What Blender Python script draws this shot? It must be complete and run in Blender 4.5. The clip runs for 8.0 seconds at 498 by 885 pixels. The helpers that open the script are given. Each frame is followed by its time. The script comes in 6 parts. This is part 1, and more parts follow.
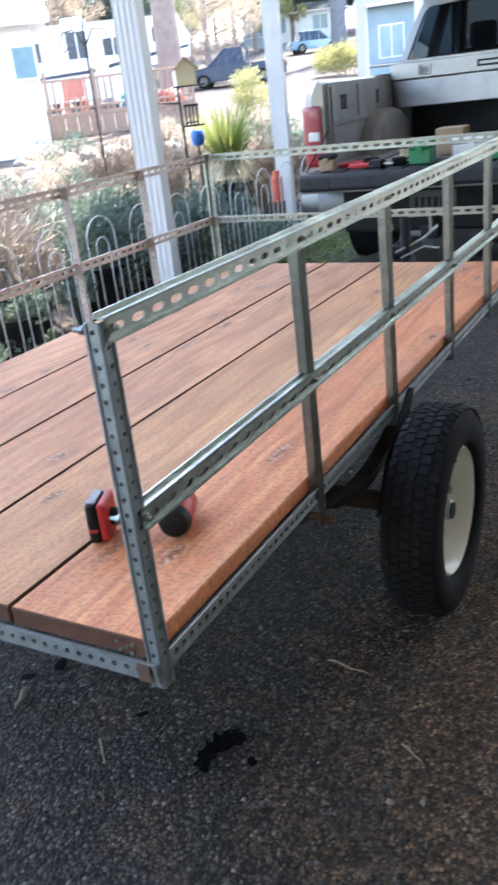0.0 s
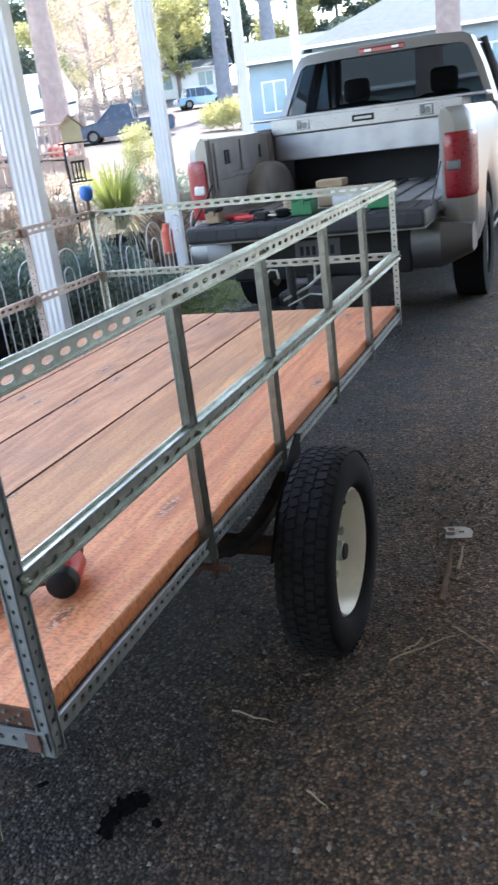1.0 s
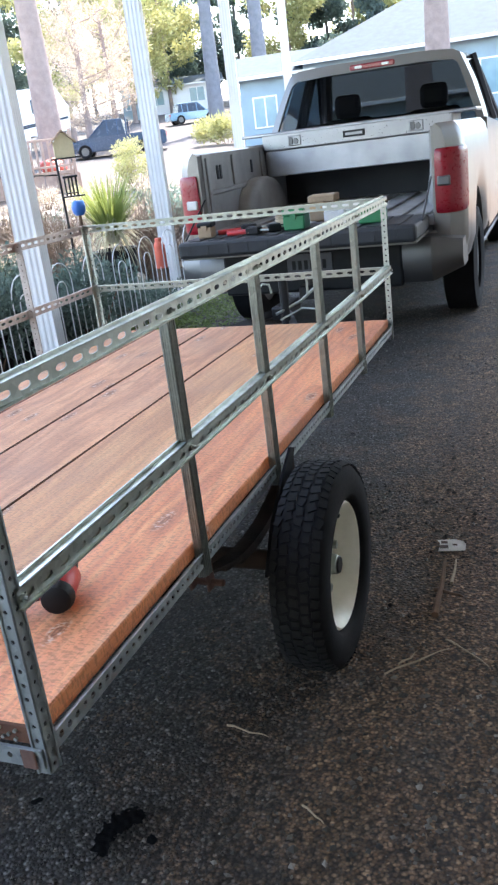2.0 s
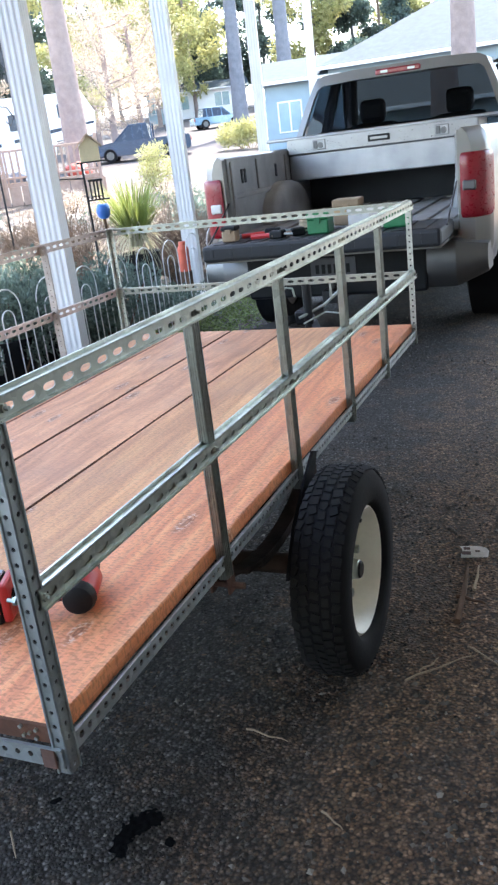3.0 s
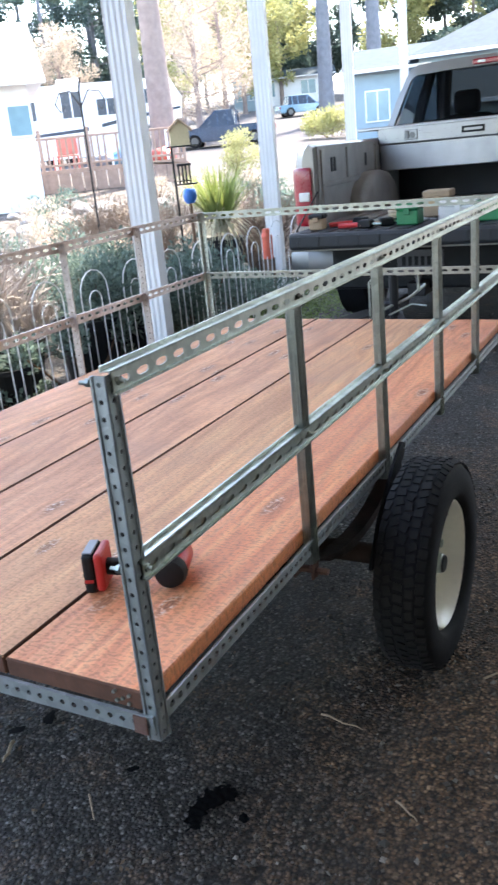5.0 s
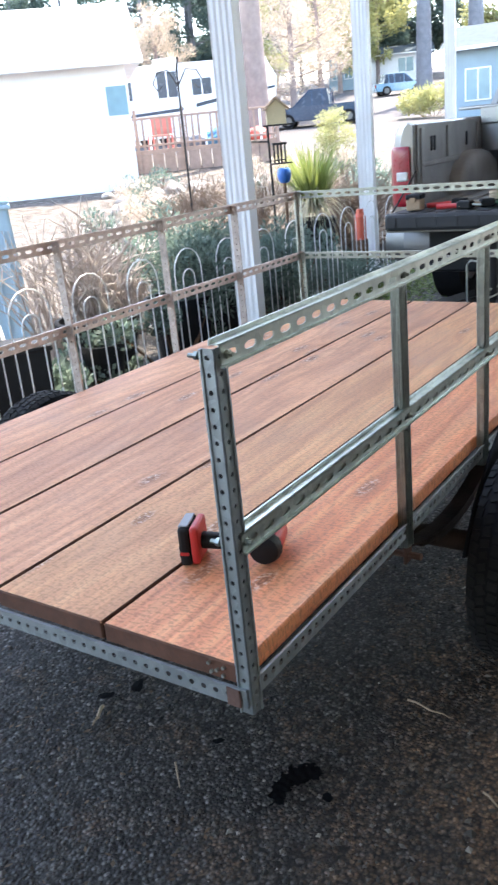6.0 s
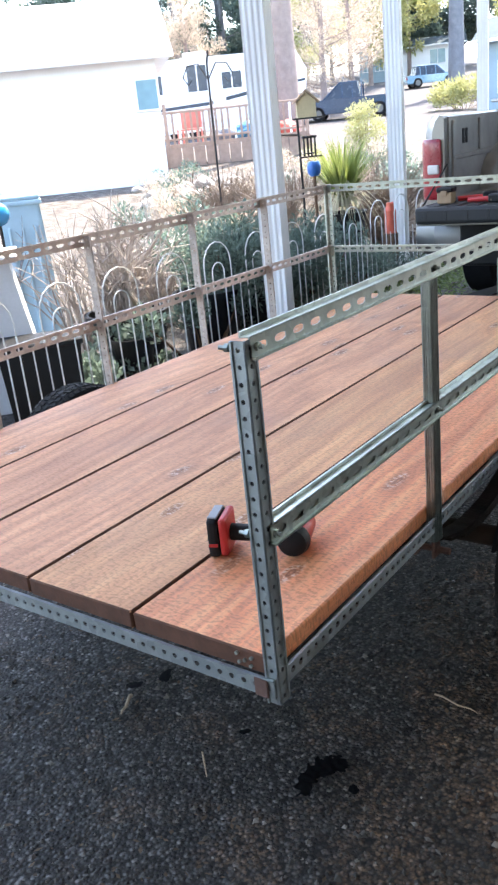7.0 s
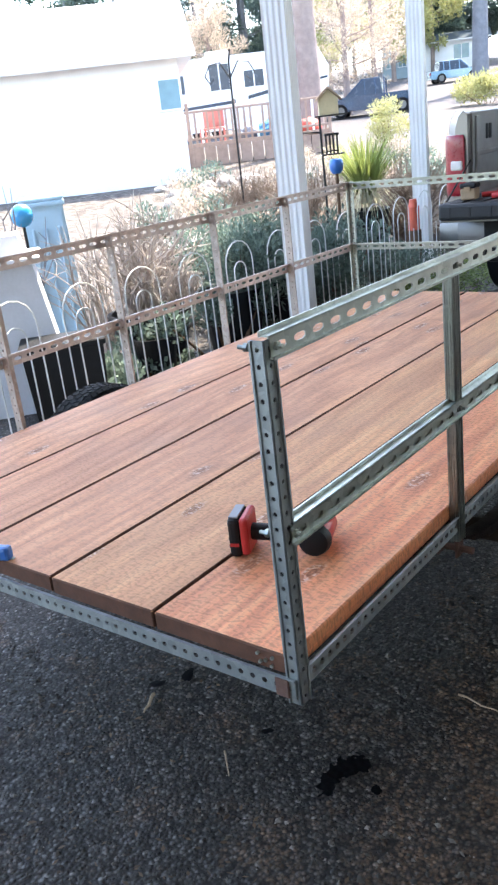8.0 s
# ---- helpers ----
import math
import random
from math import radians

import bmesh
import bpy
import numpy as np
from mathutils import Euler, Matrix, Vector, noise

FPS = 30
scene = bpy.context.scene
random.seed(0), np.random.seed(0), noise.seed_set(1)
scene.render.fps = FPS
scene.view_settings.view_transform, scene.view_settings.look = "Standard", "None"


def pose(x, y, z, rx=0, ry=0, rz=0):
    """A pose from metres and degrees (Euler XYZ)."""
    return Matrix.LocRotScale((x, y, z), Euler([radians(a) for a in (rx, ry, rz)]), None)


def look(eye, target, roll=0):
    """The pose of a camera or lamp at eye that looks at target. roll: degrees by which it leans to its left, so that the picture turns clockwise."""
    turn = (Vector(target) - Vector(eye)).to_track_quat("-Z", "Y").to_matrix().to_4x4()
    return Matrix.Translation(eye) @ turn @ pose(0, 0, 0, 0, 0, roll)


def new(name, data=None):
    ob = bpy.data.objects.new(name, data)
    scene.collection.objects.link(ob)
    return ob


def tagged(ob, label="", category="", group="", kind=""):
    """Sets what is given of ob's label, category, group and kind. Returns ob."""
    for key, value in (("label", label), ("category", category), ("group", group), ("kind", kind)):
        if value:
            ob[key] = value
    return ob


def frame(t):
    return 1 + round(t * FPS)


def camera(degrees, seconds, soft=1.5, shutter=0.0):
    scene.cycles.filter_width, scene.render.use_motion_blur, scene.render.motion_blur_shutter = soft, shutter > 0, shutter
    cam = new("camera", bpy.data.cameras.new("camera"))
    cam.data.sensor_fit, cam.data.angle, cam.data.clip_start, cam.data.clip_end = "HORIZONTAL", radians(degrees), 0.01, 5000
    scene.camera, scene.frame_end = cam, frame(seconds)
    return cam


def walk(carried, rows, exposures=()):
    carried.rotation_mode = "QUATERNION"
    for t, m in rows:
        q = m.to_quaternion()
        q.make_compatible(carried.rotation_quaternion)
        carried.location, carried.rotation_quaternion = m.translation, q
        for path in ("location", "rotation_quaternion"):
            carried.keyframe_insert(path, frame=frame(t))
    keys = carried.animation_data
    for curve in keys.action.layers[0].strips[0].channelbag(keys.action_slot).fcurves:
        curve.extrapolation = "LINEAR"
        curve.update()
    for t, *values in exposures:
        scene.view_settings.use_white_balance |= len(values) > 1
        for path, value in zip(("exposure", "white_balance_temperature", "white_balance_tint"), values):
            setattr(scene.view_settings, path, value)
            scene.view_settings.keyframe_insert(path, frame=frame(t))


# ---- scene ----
cam = camera(33.4, 8.0, soft=2.4, shutter=0.5)
PATH = [
    (0, (0.756, -0.872, 1.389), (-0.181, 0.716, 0.615), -6.8),
    (0.5, (0.793, -0.865, 1.393), (-0.04, 0.802, 0.668), -7.6),
    (1, (0.804, -0.86, 1.4), (0.061, 0.861, 0.704), -7.3),
    (1.2, (0.804, -0.86, 1.4), (0.083, 0.874, 0.713), -7.3),
    (2.3, (0.801, -0.868, 1.406), (0.067, 0.869, 0.741), -7.3),
    (2.5, (0.801, -0.868, 1.406), (0.051, 0.863, 0.743), -7.3),
    (3, (0.797, -0.866, 1.402), (0.024, 0.859, 0.748), -7.1),
    (3.5, (0.795, -0.869, 1.406), (0.012, 0.852, 0.755), -6.6),
    (4, (0.776, -0.871, 1.401), (-0.032, 0.837, 0.746), -6.1),
    (5.5, (0.733, -0.914, 1.398), (-0.267, 0.684, 0.73), -5.7),
    (6, (0.717, -0.916, 1.392), (-0.366, 0.621, 0.71), -5.7),
    (6.5, (0.717, -0.92, 1.388), (-0.402, 0.587, 0.696), -5.6),
    (7, (0.719, -0.925, 1.392), (-0.417, 0.571, 0.703), -6.0),
    (7.5, (0.718, -0.922, 1.392), (-0.45, 0.551, 0.709), -6.5),
    (8, (0.722, -0.919, 1.392), (-0.459, 0.542, 0.706), -6.8),
]
walk(cam, [(t, look(eye, target, roll)) for t, eye, target, roll in PATH],
     exposures=[(0, 3.24, 7350, 12), (1, 3.24, 7350, 12), (2.5, 3.3, 7350, 12), (4, 3.3, 7350, 12), (5.5, 3.23, 7350, 12), (8, 3.21, 7350, 12)])

# ---- light: daylight round an open carport ----
world = bpy.data.worlds.new("sky_world")
scene.world = world
world.use_nodes = True
wn = world.node_tree.nodes
sky = wn.new("ShaderNodeTexSky")
sky.sky_type = "NISHITA"
sky.sun_disc = False
sky.sun_elevation = radians(61)
sky.sun_rotation = radians(-4)
wn["Background"].inputs["Strength"].default_value = 0.15
world.node_tree.links.new(sky.outputs[0], wn["Background"].inputs["Color"])
sun = new("sun", bpy.data.lights.new("sun", "SUN"))
sun.data.energy, sun.data.angle, sun.data.color = 2.2, radians(0.5), (1, 0.95, 0.87)
SUN_AZ, SUN_EL = radians(-4), radians(61)
sun.matrix_world = look((math.sin(SUN_AZ) * math.cos(SUN_EL) * 50, math.cos(SUN_AZ) * math.cos(SUN_EL) * 50, math.sin(SUN_EL) * 50), (0, 0, 0))

# ---- small tools ----
def group_empty(name, m=None):
    e = new(name)
    e.empty_display_size = 0.1
    if m is not None:
        e.matrix_basis = m
    return e


def part(name, bm, material, parent=None, label="", m=None, smooth=False):
    """Link a bmesh (or a ready mesh) as one object under a thing."""
    if isinstance(bm, bmesh.types.BMesh):
        me = bpy.data.meshes.new(name)
        bmesh.ops.recalc_face_normals(bm, faces=bm.faces[:])
        bm.to_mesh(me)
        bm.free()
    else:
        me = bm
    if material is not None and not me.materials:
        for mt in (material if isinstance(material, (list, tuple)) else [material]):
            me.materials.append(mt)
    if smooth:
        for p in me.polygons:
            p.use_smooth = True
        me.set_sharp_from_angle(angle=radians(40))
    ob = new(name, me)
    if parent is not None:
        ob.parent = parent
    if m is not None:
        ob.matrix_basis = m
    if label:
        tagged(ob, label)
    return ob


def box(bm, lo, hi, bevel=0.0, m=None, seg=1):
    r = bmesh.ops.create_cube(bm, size=1)
    vs = r["verts"]
    for v in vs:
        v.co = Vector([lo[i] + (v.co[i] + 0.5) * (hi[i] - lo[i]) for i in range(3)])
        if m is not None:
            v.co = m @ v.co
    if bevel > 0:
        es = list({e for v in vs for e in v.link_edges})
        bmesh.ops.bevel(bm, geom=es, offset=bevel, segments=seg, affect="EDGES", profile=0.5)
    return bm


def boxed(lo, hi, bevel=0.0, m=None, seg=1):
    return box(bmesh.new(), lo, hi, bevel, m, seg)


def tube(bm, pts, r, n=6, r2=None):
    """A round bar along a polyline, tapering from r to r2."""
    pts = [Vector(p) for p in pts]
    rings = []
    for i, p in enumerate(pts):
        a = pts[max(0, i - 1)]
        b = pts[min(len(pts) - 1, i + 1)]
        d = (b - a).normalized()
        s = d.cross(Vector((0.31, 0.17, 0.93))).normalized()
        u = d.cross(s)
        rr = r if r2 is None else r + (r2 - r) * i / (len(pts) - 1)
        rings.append([bm.verts.new(p + rr * (math.cos(k * math.tau / n) * s + math.sin(k * math.tau / n) * u)) for k in range(n)])
    for a, b in zip(rings, rings[1:]):
        for k in range(n):
            bm.faces.new((a[k], a[(k + 1) % n], b[(k + 1) % n], b[k]))
    bm.faces.new(rings[0][::-1])
    bm.faces.new(rings[-1])
    return bm


def lathe(bm, prof, n=32, axis="x", at=(0, 0, 0), closed=False):
    """Turn a profile of (along, radius) round an axis."""
    at = Vector(at)
    rings = []
    for a, r in prof:
        ring = []
        for k in range(n):
            c, s = math.cos(k * math.tau / n) * r, math.sin(k * math.tau / n) * r
            ring.append(bm.verts.new(at + Vector({"x": (a, c, s), "y": (c, a, s), "z": (c, s, a)}[axis])))
        rings.append(ring)
    pairs = list(zip(rings, rings[1:])) + ([(rings[-1], rings[0])] if closed else [])
    for a, b in pairs:
        for k in range(n):
            bm.faces.new((a[k], a[(k + 1) % n], b[(k + 1) % n], b[k]))
    if not closed:
        for ring in (rings[0], rings[-1]):
            if prof[0 if ring is rings[0] else -1][1] > 1e-4:
                bm.faces.new(ring)
    return bm


def prism(bm, poly, a0, a1, axis="y"):
    """Extrude a flat outline along an axis. The outline's pairs fill the other two axes in order."""
    def at(p, a):
        return Vector({"x": (a, p[0], p[1]), "y": (p[0], a, p[1]), "z": (p[0], p[1], a)}[axis])
    lo = [bm.verts.new(at(p, a0)) for p in poly]
    hi = [bm.verts.new(at(p, a1)) for p in poly]
    n = len(poly)
    for k in range(n):
        bm.faces.new((lo[k], lo[(k + 1) % n], hi[(k + 1) % n], hi[k]))
    bm.faces.new(lo[::-1])
    bm.faces.new(hi)
    return bm


# ---- materials ----
def nodes_of(name):
    mt = bpy.data.materials.new(name)
    mt.use_nodes = True
    nt = mt.node_tree
    return mt, nt, nt.nodes["Principled BSDF"]


def ramp(nt, fac, stops):
    r = nt.nodes.new("ShaderNodeValToRGB")
    el = r.color_ramp.elements
    while len(el) < len(stops):
        el.new(0.5)
    for e, (p, c) in zip(el, stops):
        e.position, e.color = p, (*c, 1) if len(c) == 3 else c
    nt.links.new(fac, r.inputs[0])
    return r.outputs[0]


def tex(nt, kind, scale, detail=4.0, vec=None, **props):
    n = nt.nodes.new(kind)
    if "Scale" in n.inputs:
        n.inputs["Scale"].default_value = scale
    if "Detail" in n.inputs:
        n.inputs["Detail"].default_value = detail
    for k, v in props.items():
        n.inputs[k].default_value = v
    if vec is not None:
        nt.links.new(vec, n.inputs["Vector"])
    return n


def coords(nt, scale=(1, 1, 1), loc=None):
    c = nt.nodes.new("ShaderNodeTexCoord")
    mp = nt.nodes.new("ShaderNodeMapping")
    mp.inputs["Scale"].default_value = scale
    nt.links.new(c.outputs["Object"], mp.inputs["Vector"])
    if loc is not None:
        nt.links.new(loc, mp.inputs["Location"])
    return mp.outputs[0]


def mixc(nt, fac, a, b, mode="MIX"):
    n = nt.nodes.new("ShaderNodeMix")
    n.data_type, n.blend_type = "RGBA", mode
    for sock, val in ((n.inputs["Factor"], fac), (n.inputs[6], a), (n.inputs[7], b)):
        if isinstance(val, bpy.types.NodeSocket):
            nt.links.new(val, sock)
        elif isinstance(val, (int, float)):
            sock.default_value = val
        else:
            sock.default_value = (*val, 1)
    return n.outputs[2]


def bump(nt, bsdf, height, strength=0.3, dist=0.01):
    b = nt.nodes.new("ShaderNodeBump")
    b.inputs["Strength"].default_value, b.inputs["Distance"].default_value = strength, dist
    nt.links.new(height, b.inputs["Height"])
    nt.links.new(b.outputs[0], bsdf.inputs["Normal"])


def mat(name, col, rough=0.6, metal=0.0, vary=0.25, scale=6.0, grain=60.0, relief=0.15, col2=None, dist=0.004, **more):
    """A surface with blotches, fine grain and a little relief."""
    mt, nt, bs = nodes_of(name)
    v = coords(nt)
    big = tex(nt, "ShaderNodeTexNoise", scale, 5, v)
    fine = tex(nt, "ShaderNodeTexNoise", grain, 4, v)
    dark = tuple(c * (1 - vary) for c in col)
    lite = tuple(min(1, c * (1 + vary * 0.6)) for c in (col2 or col))
    base = ramp(nt, big.outputs[0], [(0.3, dark), (0.7, lite)])
    base = mixc(nt, 0.35 * min(1, vary * 3), base, ramp(nt, fine.outputs[0], [(0.3, tuple(c * 0.75 for c in col)), (0.7, tuple(min(1, c * 1.2) for c in col))]))
    nt.links.new(base, bs.inputs["Base Color"])
    rr = nt.nodes.new("ShaderNodeMapRange")
    rr.inputs[3].default_value, rr.inputs[4].default_value = max(0.02, rough - 0.12), min(1, rough + 0.12)
    nt.links.new(fine.outputs[0], rr.inputs[0])
    nt.links.new(rr.outputs[0], bs.inputs["Roughness"])
    bs.inputs["Metallic"].default_value = metal
    for k, val in more.items():
        bs.inputs[k.replace("_", " ")].default_value = val
    if relief:
        bump(nt, bs, fine.outputs[0], relief, dist)
    return mt


def wood_mat(name, lite, mid, dark, sawn=0.15):
    """Sawn softwood: growth rings that flow round knots, long fibres, saw dashes; each board differs."""
    mt, nt, bs = nodes_of(name)
    info = nt.nodes.new("ShaderNodeObjectInfo")
    off = nt.nodes.new("ShaderNodeVectorMath")
    off.operation = "MULTIPLY"
    off.inputs[1].default_value = (7.3, 11.9, 3.1)
    nt.links.new(info.outputs["Random"], off.inputs[0])
    v = coords(nt, (1, 1, 1), off.outputs[0])

    def stretch(s, turn=0.0):
        m = nt.nodes.new("ShaderNodeMapping")
        m.inputs["Scale"].default_value = s
        m.inputs["Rotation"].default_value = (0, 0, turn)
        nt.links.new(v, m.inputs["Vector"])
        return m.outputs[0]

    def calc(op, *args):
        n = nt.nodes.new("ShaderNodeMath")
        n.operation = op
        for sock, val in zip(n.inputs, args):
            if isinstance(val, bpy.types.NodeSocket):
                nt.links.new(val, sock)
            else:
                sock.default_value = val
        return n.outputs[0]

    # knots: few and scattered
    ruffle = tex(nt, "ShaderNodeTexNoise", 1.0, 3, stretch((26, 11, 20)))
    bent = nt.nodes.new("ShaderNodeVectorMath")
    bent.operation = "MULTIPLY_ADD"
    bent.inputs[1].default_value = (0.16, 0.16, 0.16)
    nt.links.new(ruffle.outputs["Color"], bent.inputs[0])
    nt.links.new(stretch((7.5, 2.6, 0.01)), bent.inputs[2])
    vo = tex(nt, "ShaderNodeTexVoronoi", 1.0, 0, bent.outputs[0], Randomness=1.0)
    vo.voronoi_dimensions = "2D"
    some = ramp(nt, vo.outputs["Color"], [(0.52, (0, 0, 0)), (0.56, (1, 1, 1))])
    core = mixc(nt, 1.0, ramp(nt, vo.outputs["Distance"], [(0.0, (0.3,) * 3), (0.04, (0.9,) * 3), (0.065, (0.25,) * 3), (0.09, (0.6,) * 3), (0.13, (0.15,) * 3), (0.24, (0,) * 3)]), some, "MULTIPLY")
    pull = mixc(nt, 1.0, ramp(nt, vo.outputs["Distance"], [(0.0, (1, 1, 1)), (0.12, (0.55,) * 3), (0.5, (0, 0, 0))]), some, "MULTIPLY")
    sep = nt.nodes.new("ShaderNodeSeparateXYZ")
    nt.links.new(v, sep.inputs[0])
    slow = tex(nt, "ShaderNodeTexNoise", 1.0, 3, stretch((3.2, 0.55, 3)))
    phase = calc("ADD", calc("MULTIPLY", sep.outputs[0], 95.0), calc("ADD", calc("MULTIPLY", slow.outputs[0], 48.0), calc("MULTIPLY", pull, 9.0)))
    ring = calc("MULTIPLY_ADD", calc("SINE", phase), 0.5, 0.5)
    wv = tex(nt, "ShaderNodeTexNoise", 1.0, 7, stretch((20, 0.9, 20)), Distortion=1.2)
    fib = tex(nt, "ShaderNodeTexNoise", 1.0, 5, stretch((190, 7, 190)))
    dash = tex(nt, "ShaderNodeTexNoise", 1.0, 2, stretch((80, 150, 60), 0.05))
    big = tex(nt, "ShaderNodeTexNoise", 1.0, 4, stretch((4.5, 1.3, 4)))
    base = ramp(nt, wv.outputs[0], [(0.28, tuple(0.3 * p + 0.7 * q for p, q in zip(dark, mid))), (0.5, mid), (0.7, lite)])
    base = mixc(nt, 0.34, base, ramp(nt, ring, [(0.0, tuple(c * 0.66 for c in mid)), (0.35, mid), (1.0, lite)]))
    base = mixc(nt, 1.0, base, ramp(nt, big.outputs[0], [(0.3, (0.8, 0.77, 0.77)), (0.7, (1.1, 1.1, 1.08))]), "MULTIPLY")
    base = mixc(nt, 0.22, base, ramp(nt, fib.outputs[0], [(0.38, (0.4, 0.33, 0.3)), (0.6, (1.0, 1.0, 1.0))]), "MULTIPLY")
    base = mixc(nt, sawn, base, ramp(nt, dash.outputs[0], [(0.4, (0.2, 0.13, 0.11)), (0.5, (1.0, 1.0, 1.0))]), "MULTIPLY")
    base = mixc(nt, 1.0, base, ramp(nt, info.outputs["Random"], [(0.0, (0.92, 0.92, 0.93)), (1.0, (1.05, 1.04, 1.02))]), "MULTIPLY")
    base = mixc(nt, core, base, tuple(c * 0.42 for c in dark))
    # torn pale fibres round some knots
    torn = mixc(nt, 1.0, ramp(nt, vo.outputs["Distance"], [(0.04, (0, 0, 0)), (0.08, (0.6,) * 3), (0.12, (0.3,) * 3), (0.16, (0, 0, 0))]), some, "MULTIPLY")
    torn = mixc(nt, 1.0, torn, ramp(nt, dash.outputs[0], [(0.5, (0, 0, 0)), (0.62, (1, 1, 1))]), "MULTIPLY")
    base = mixc(nt, torn, base, (0.95, 0.74, 0.58))
    stain = tex(nt, "ShaderNodeTexNoise", 2.6, 6, v)
    base = mixc(nt, ramp(nt, stain.outputs[0], [(0.54, (0, 0, 0)), (0.72, (0.4, 0.4, 0.4))]), base, tuple(c * 0.5 + 0.06 for c in mid))
    nt.links.new(base, bs.inputs["Base Color"])
    bs.inputs["Roughness"].default_value = 0.62
    bs.inputs["Specular IOR Level"].default_value = 0.35
    bump(nt, bs, mixc(nt, min(0.8, 0.25 + sawn), mixc(nt, 0.4, fib.outputs[0], ring), dash.outputs[0]), 0.75, 0.003)
    return mt


def galv_mat(name, base_col, rust=0.0, rough=0.38, metal=0.95):
    """Zinc-plated steel: mottled, with white bloom and rust specks."""
    mt, nt, bs = nodes_of(name)
    v = coords(nt)
    sp = tex(nt, "ShaderNodeTexVoronoi", 55, 0, v)
    big = tex(nt, "ShaderNodeTexNoise", 7, 5, v)
    fine = tex(nt, "ShaderNodeTexNoise", 120, 3, v)
    base = ramp(nt, sp.outputs["Color"], [(0.2, tuple(c * 0.85 for c in base_col)), (0.8, tuple(min(1, c * 1.1) for c in base_col))])
    base = mixc(nt, ramp(nt, big.outputs[0], [(0.45, (0, 0, 0)), (0.7, (0.6, 0.6, 0.6))]), base, tuple(c * 0.72 for c in base_col))
    rm = ramp(nt, big.outputs[0], [(0.62 - 0.25 * rust, (0, 0, 0)), (0.8 - 0.25 * rust, (min(1, 0.15 + rust), ) * 3)])
    base = mixc(nt, rm, base, (0.2, 0.085, 0.04))
    nt.links.new(base, bs.inputs["Base Color"])
    bs.inputs["Metallic"].default_value = metal
    rr = nt.nodes.new("ShaderNodeMapRange")
    rr.inputs[3].default_value, rr.inputs[4].default_value = rough - 0.08, rough + 0.2
    nt.links.new(big.outputs[0], rr.inputs[0])
    nt.links.new(rr.outputs[0], bs.inputs["Roughness"])
    bump(nt, bs, fine.outputs[0], 0.08, 0.002)
    return mt


M_DECK_RED = wood_mat("orange_deck_wood", (0.94, 0.415, 0.2), (0.86, 0.305, 0.14), (0.46, 0.14, 0.06), 0.32)
M_DECK_TAN = wood_mat("tan_deck_wood", (0.88, 0.465, 0.225), (0.8, 0.38, 0.18), (0.45, 0.18, 0.08), 0.26)
M_DECK_PINK = wood_mat("pinkish_deck_wood", (0.85, 0.43, 0.235), (0.73, 0.335, 0.175), (0.38, 0.15, 0.075), 0.2)
# Weathered board ends; also the painted shade of joints and undersides.
M_ENDGRAIN_SHADE = mat("end_grain_and_gap_shade", (0.13, 0.055, 0.033), 0.9, 0, 0.4, 25, 120, 0.4)
M_ZINC = galv_mat("zinc_angle", (0.5, 0.54, 0.49), 0.0, 0.36)
M_ZINC_B = galv_mat("zinc_blue_grey", (0.43, 0.475, 0.485), 0.0, 0.5)
# Rusty left rails, base colour raised to stand in for veiling glare.
M_ZINC_R = galv_mat("zinc_rusty_glare", (0.6, 0.52, 0.47), 0.02, 0.55, 0.55)
# Zinc with dark reflections put into its colour, mainly posts and front rail.
M_ZINC_D = galv_mat("zinc_darkened", (0.38, 0.415, 0.375), 0.0, 0.3)
M_ZINC_P = galv_mat("weathered_zinc_post", (0.46, 0.4, 0.36), 0.1, 0.55, 0.6)
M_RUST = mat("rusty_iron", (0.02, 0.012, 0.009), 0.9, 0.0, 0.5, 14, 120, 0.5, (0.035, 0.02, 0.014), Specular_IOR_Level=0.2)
M_RUST_RAW = mat("raw_rust", (0.18, 0.1, 0.08), 0.9, 0.0, 0.5, 24, 120, 0.5)
M_BLACKSTEEL = mat("black_steel", (0.02, 0.02, 0.022), 0.5, 0.4, 0.3)
M_RUBBER = mat("tyre_rubber", (0.013, 0.013, 0.015), 0.85, 0, 0.35, 9, 90, 0.25, Specular_IOR_Level=0.15)
# Dusty tread, its colour also lightened for the light it catches.
M_TREAD = mat("dusty_lit_tread_rubber", (0.02, 0.02, 0.02), 0.85, 0, 0.45, 12, 120, 0.3, Specular_IOR_Level=0.15)
M_RIM = mat("cream_rim_paint", (0.82, 0.79, 0.68), 0.4, 0, 0.1, 8, 60, 0.05)
M_DRILL_RED = mat("red_plastic", (0.55, 0.03, 0.03), 0.42, 0, 0.12, 20, 150, 0.05)
M_BLACK = mat("black_plastic", (0.01, 0.011, 0.013), 0.55, 0, 0.25, 20, 200, 0.15, Specular_IOR_Level=0.25)
M_SILVER = mat("silver_truck_paint", (0.28, 0.27, 0.248), 0.34, 0.5, 0.08, 3, 300, 0.02, Coat_Weight=0.3, Coat_Roughness=0.12)
M_CHROME = mat("dull_chrome", (0.16, 0.16, 0.16), 0.45, 0.9, 0.05, 3, 300, 0.0)
M_ALU = mat("bright_aluminium", (0.33, 0.335, 0.345), 0.32, 0.9, 0.12, 5, 80, 0.05)
M_LINER = mat("black_bed_liner", (0.022, 0.024, 0.028), 0.6, 0, 0.3, 6, 150, 0.3)
# Lighter copy of the liner: light on bed sides and floor, in colour.
M_LINER_LIT = mat("lit_bed_liner", (0.3, 0.29, 0.275), 0.6, 0, 0.3, 5, 120, 0.2)
M_REDLENS = mat("red_lamp_lens", (0.3, 0.006, 0.018), 0.3, 0, 0.15, 30, 60, 0.05, Coat_Weight=0.3)
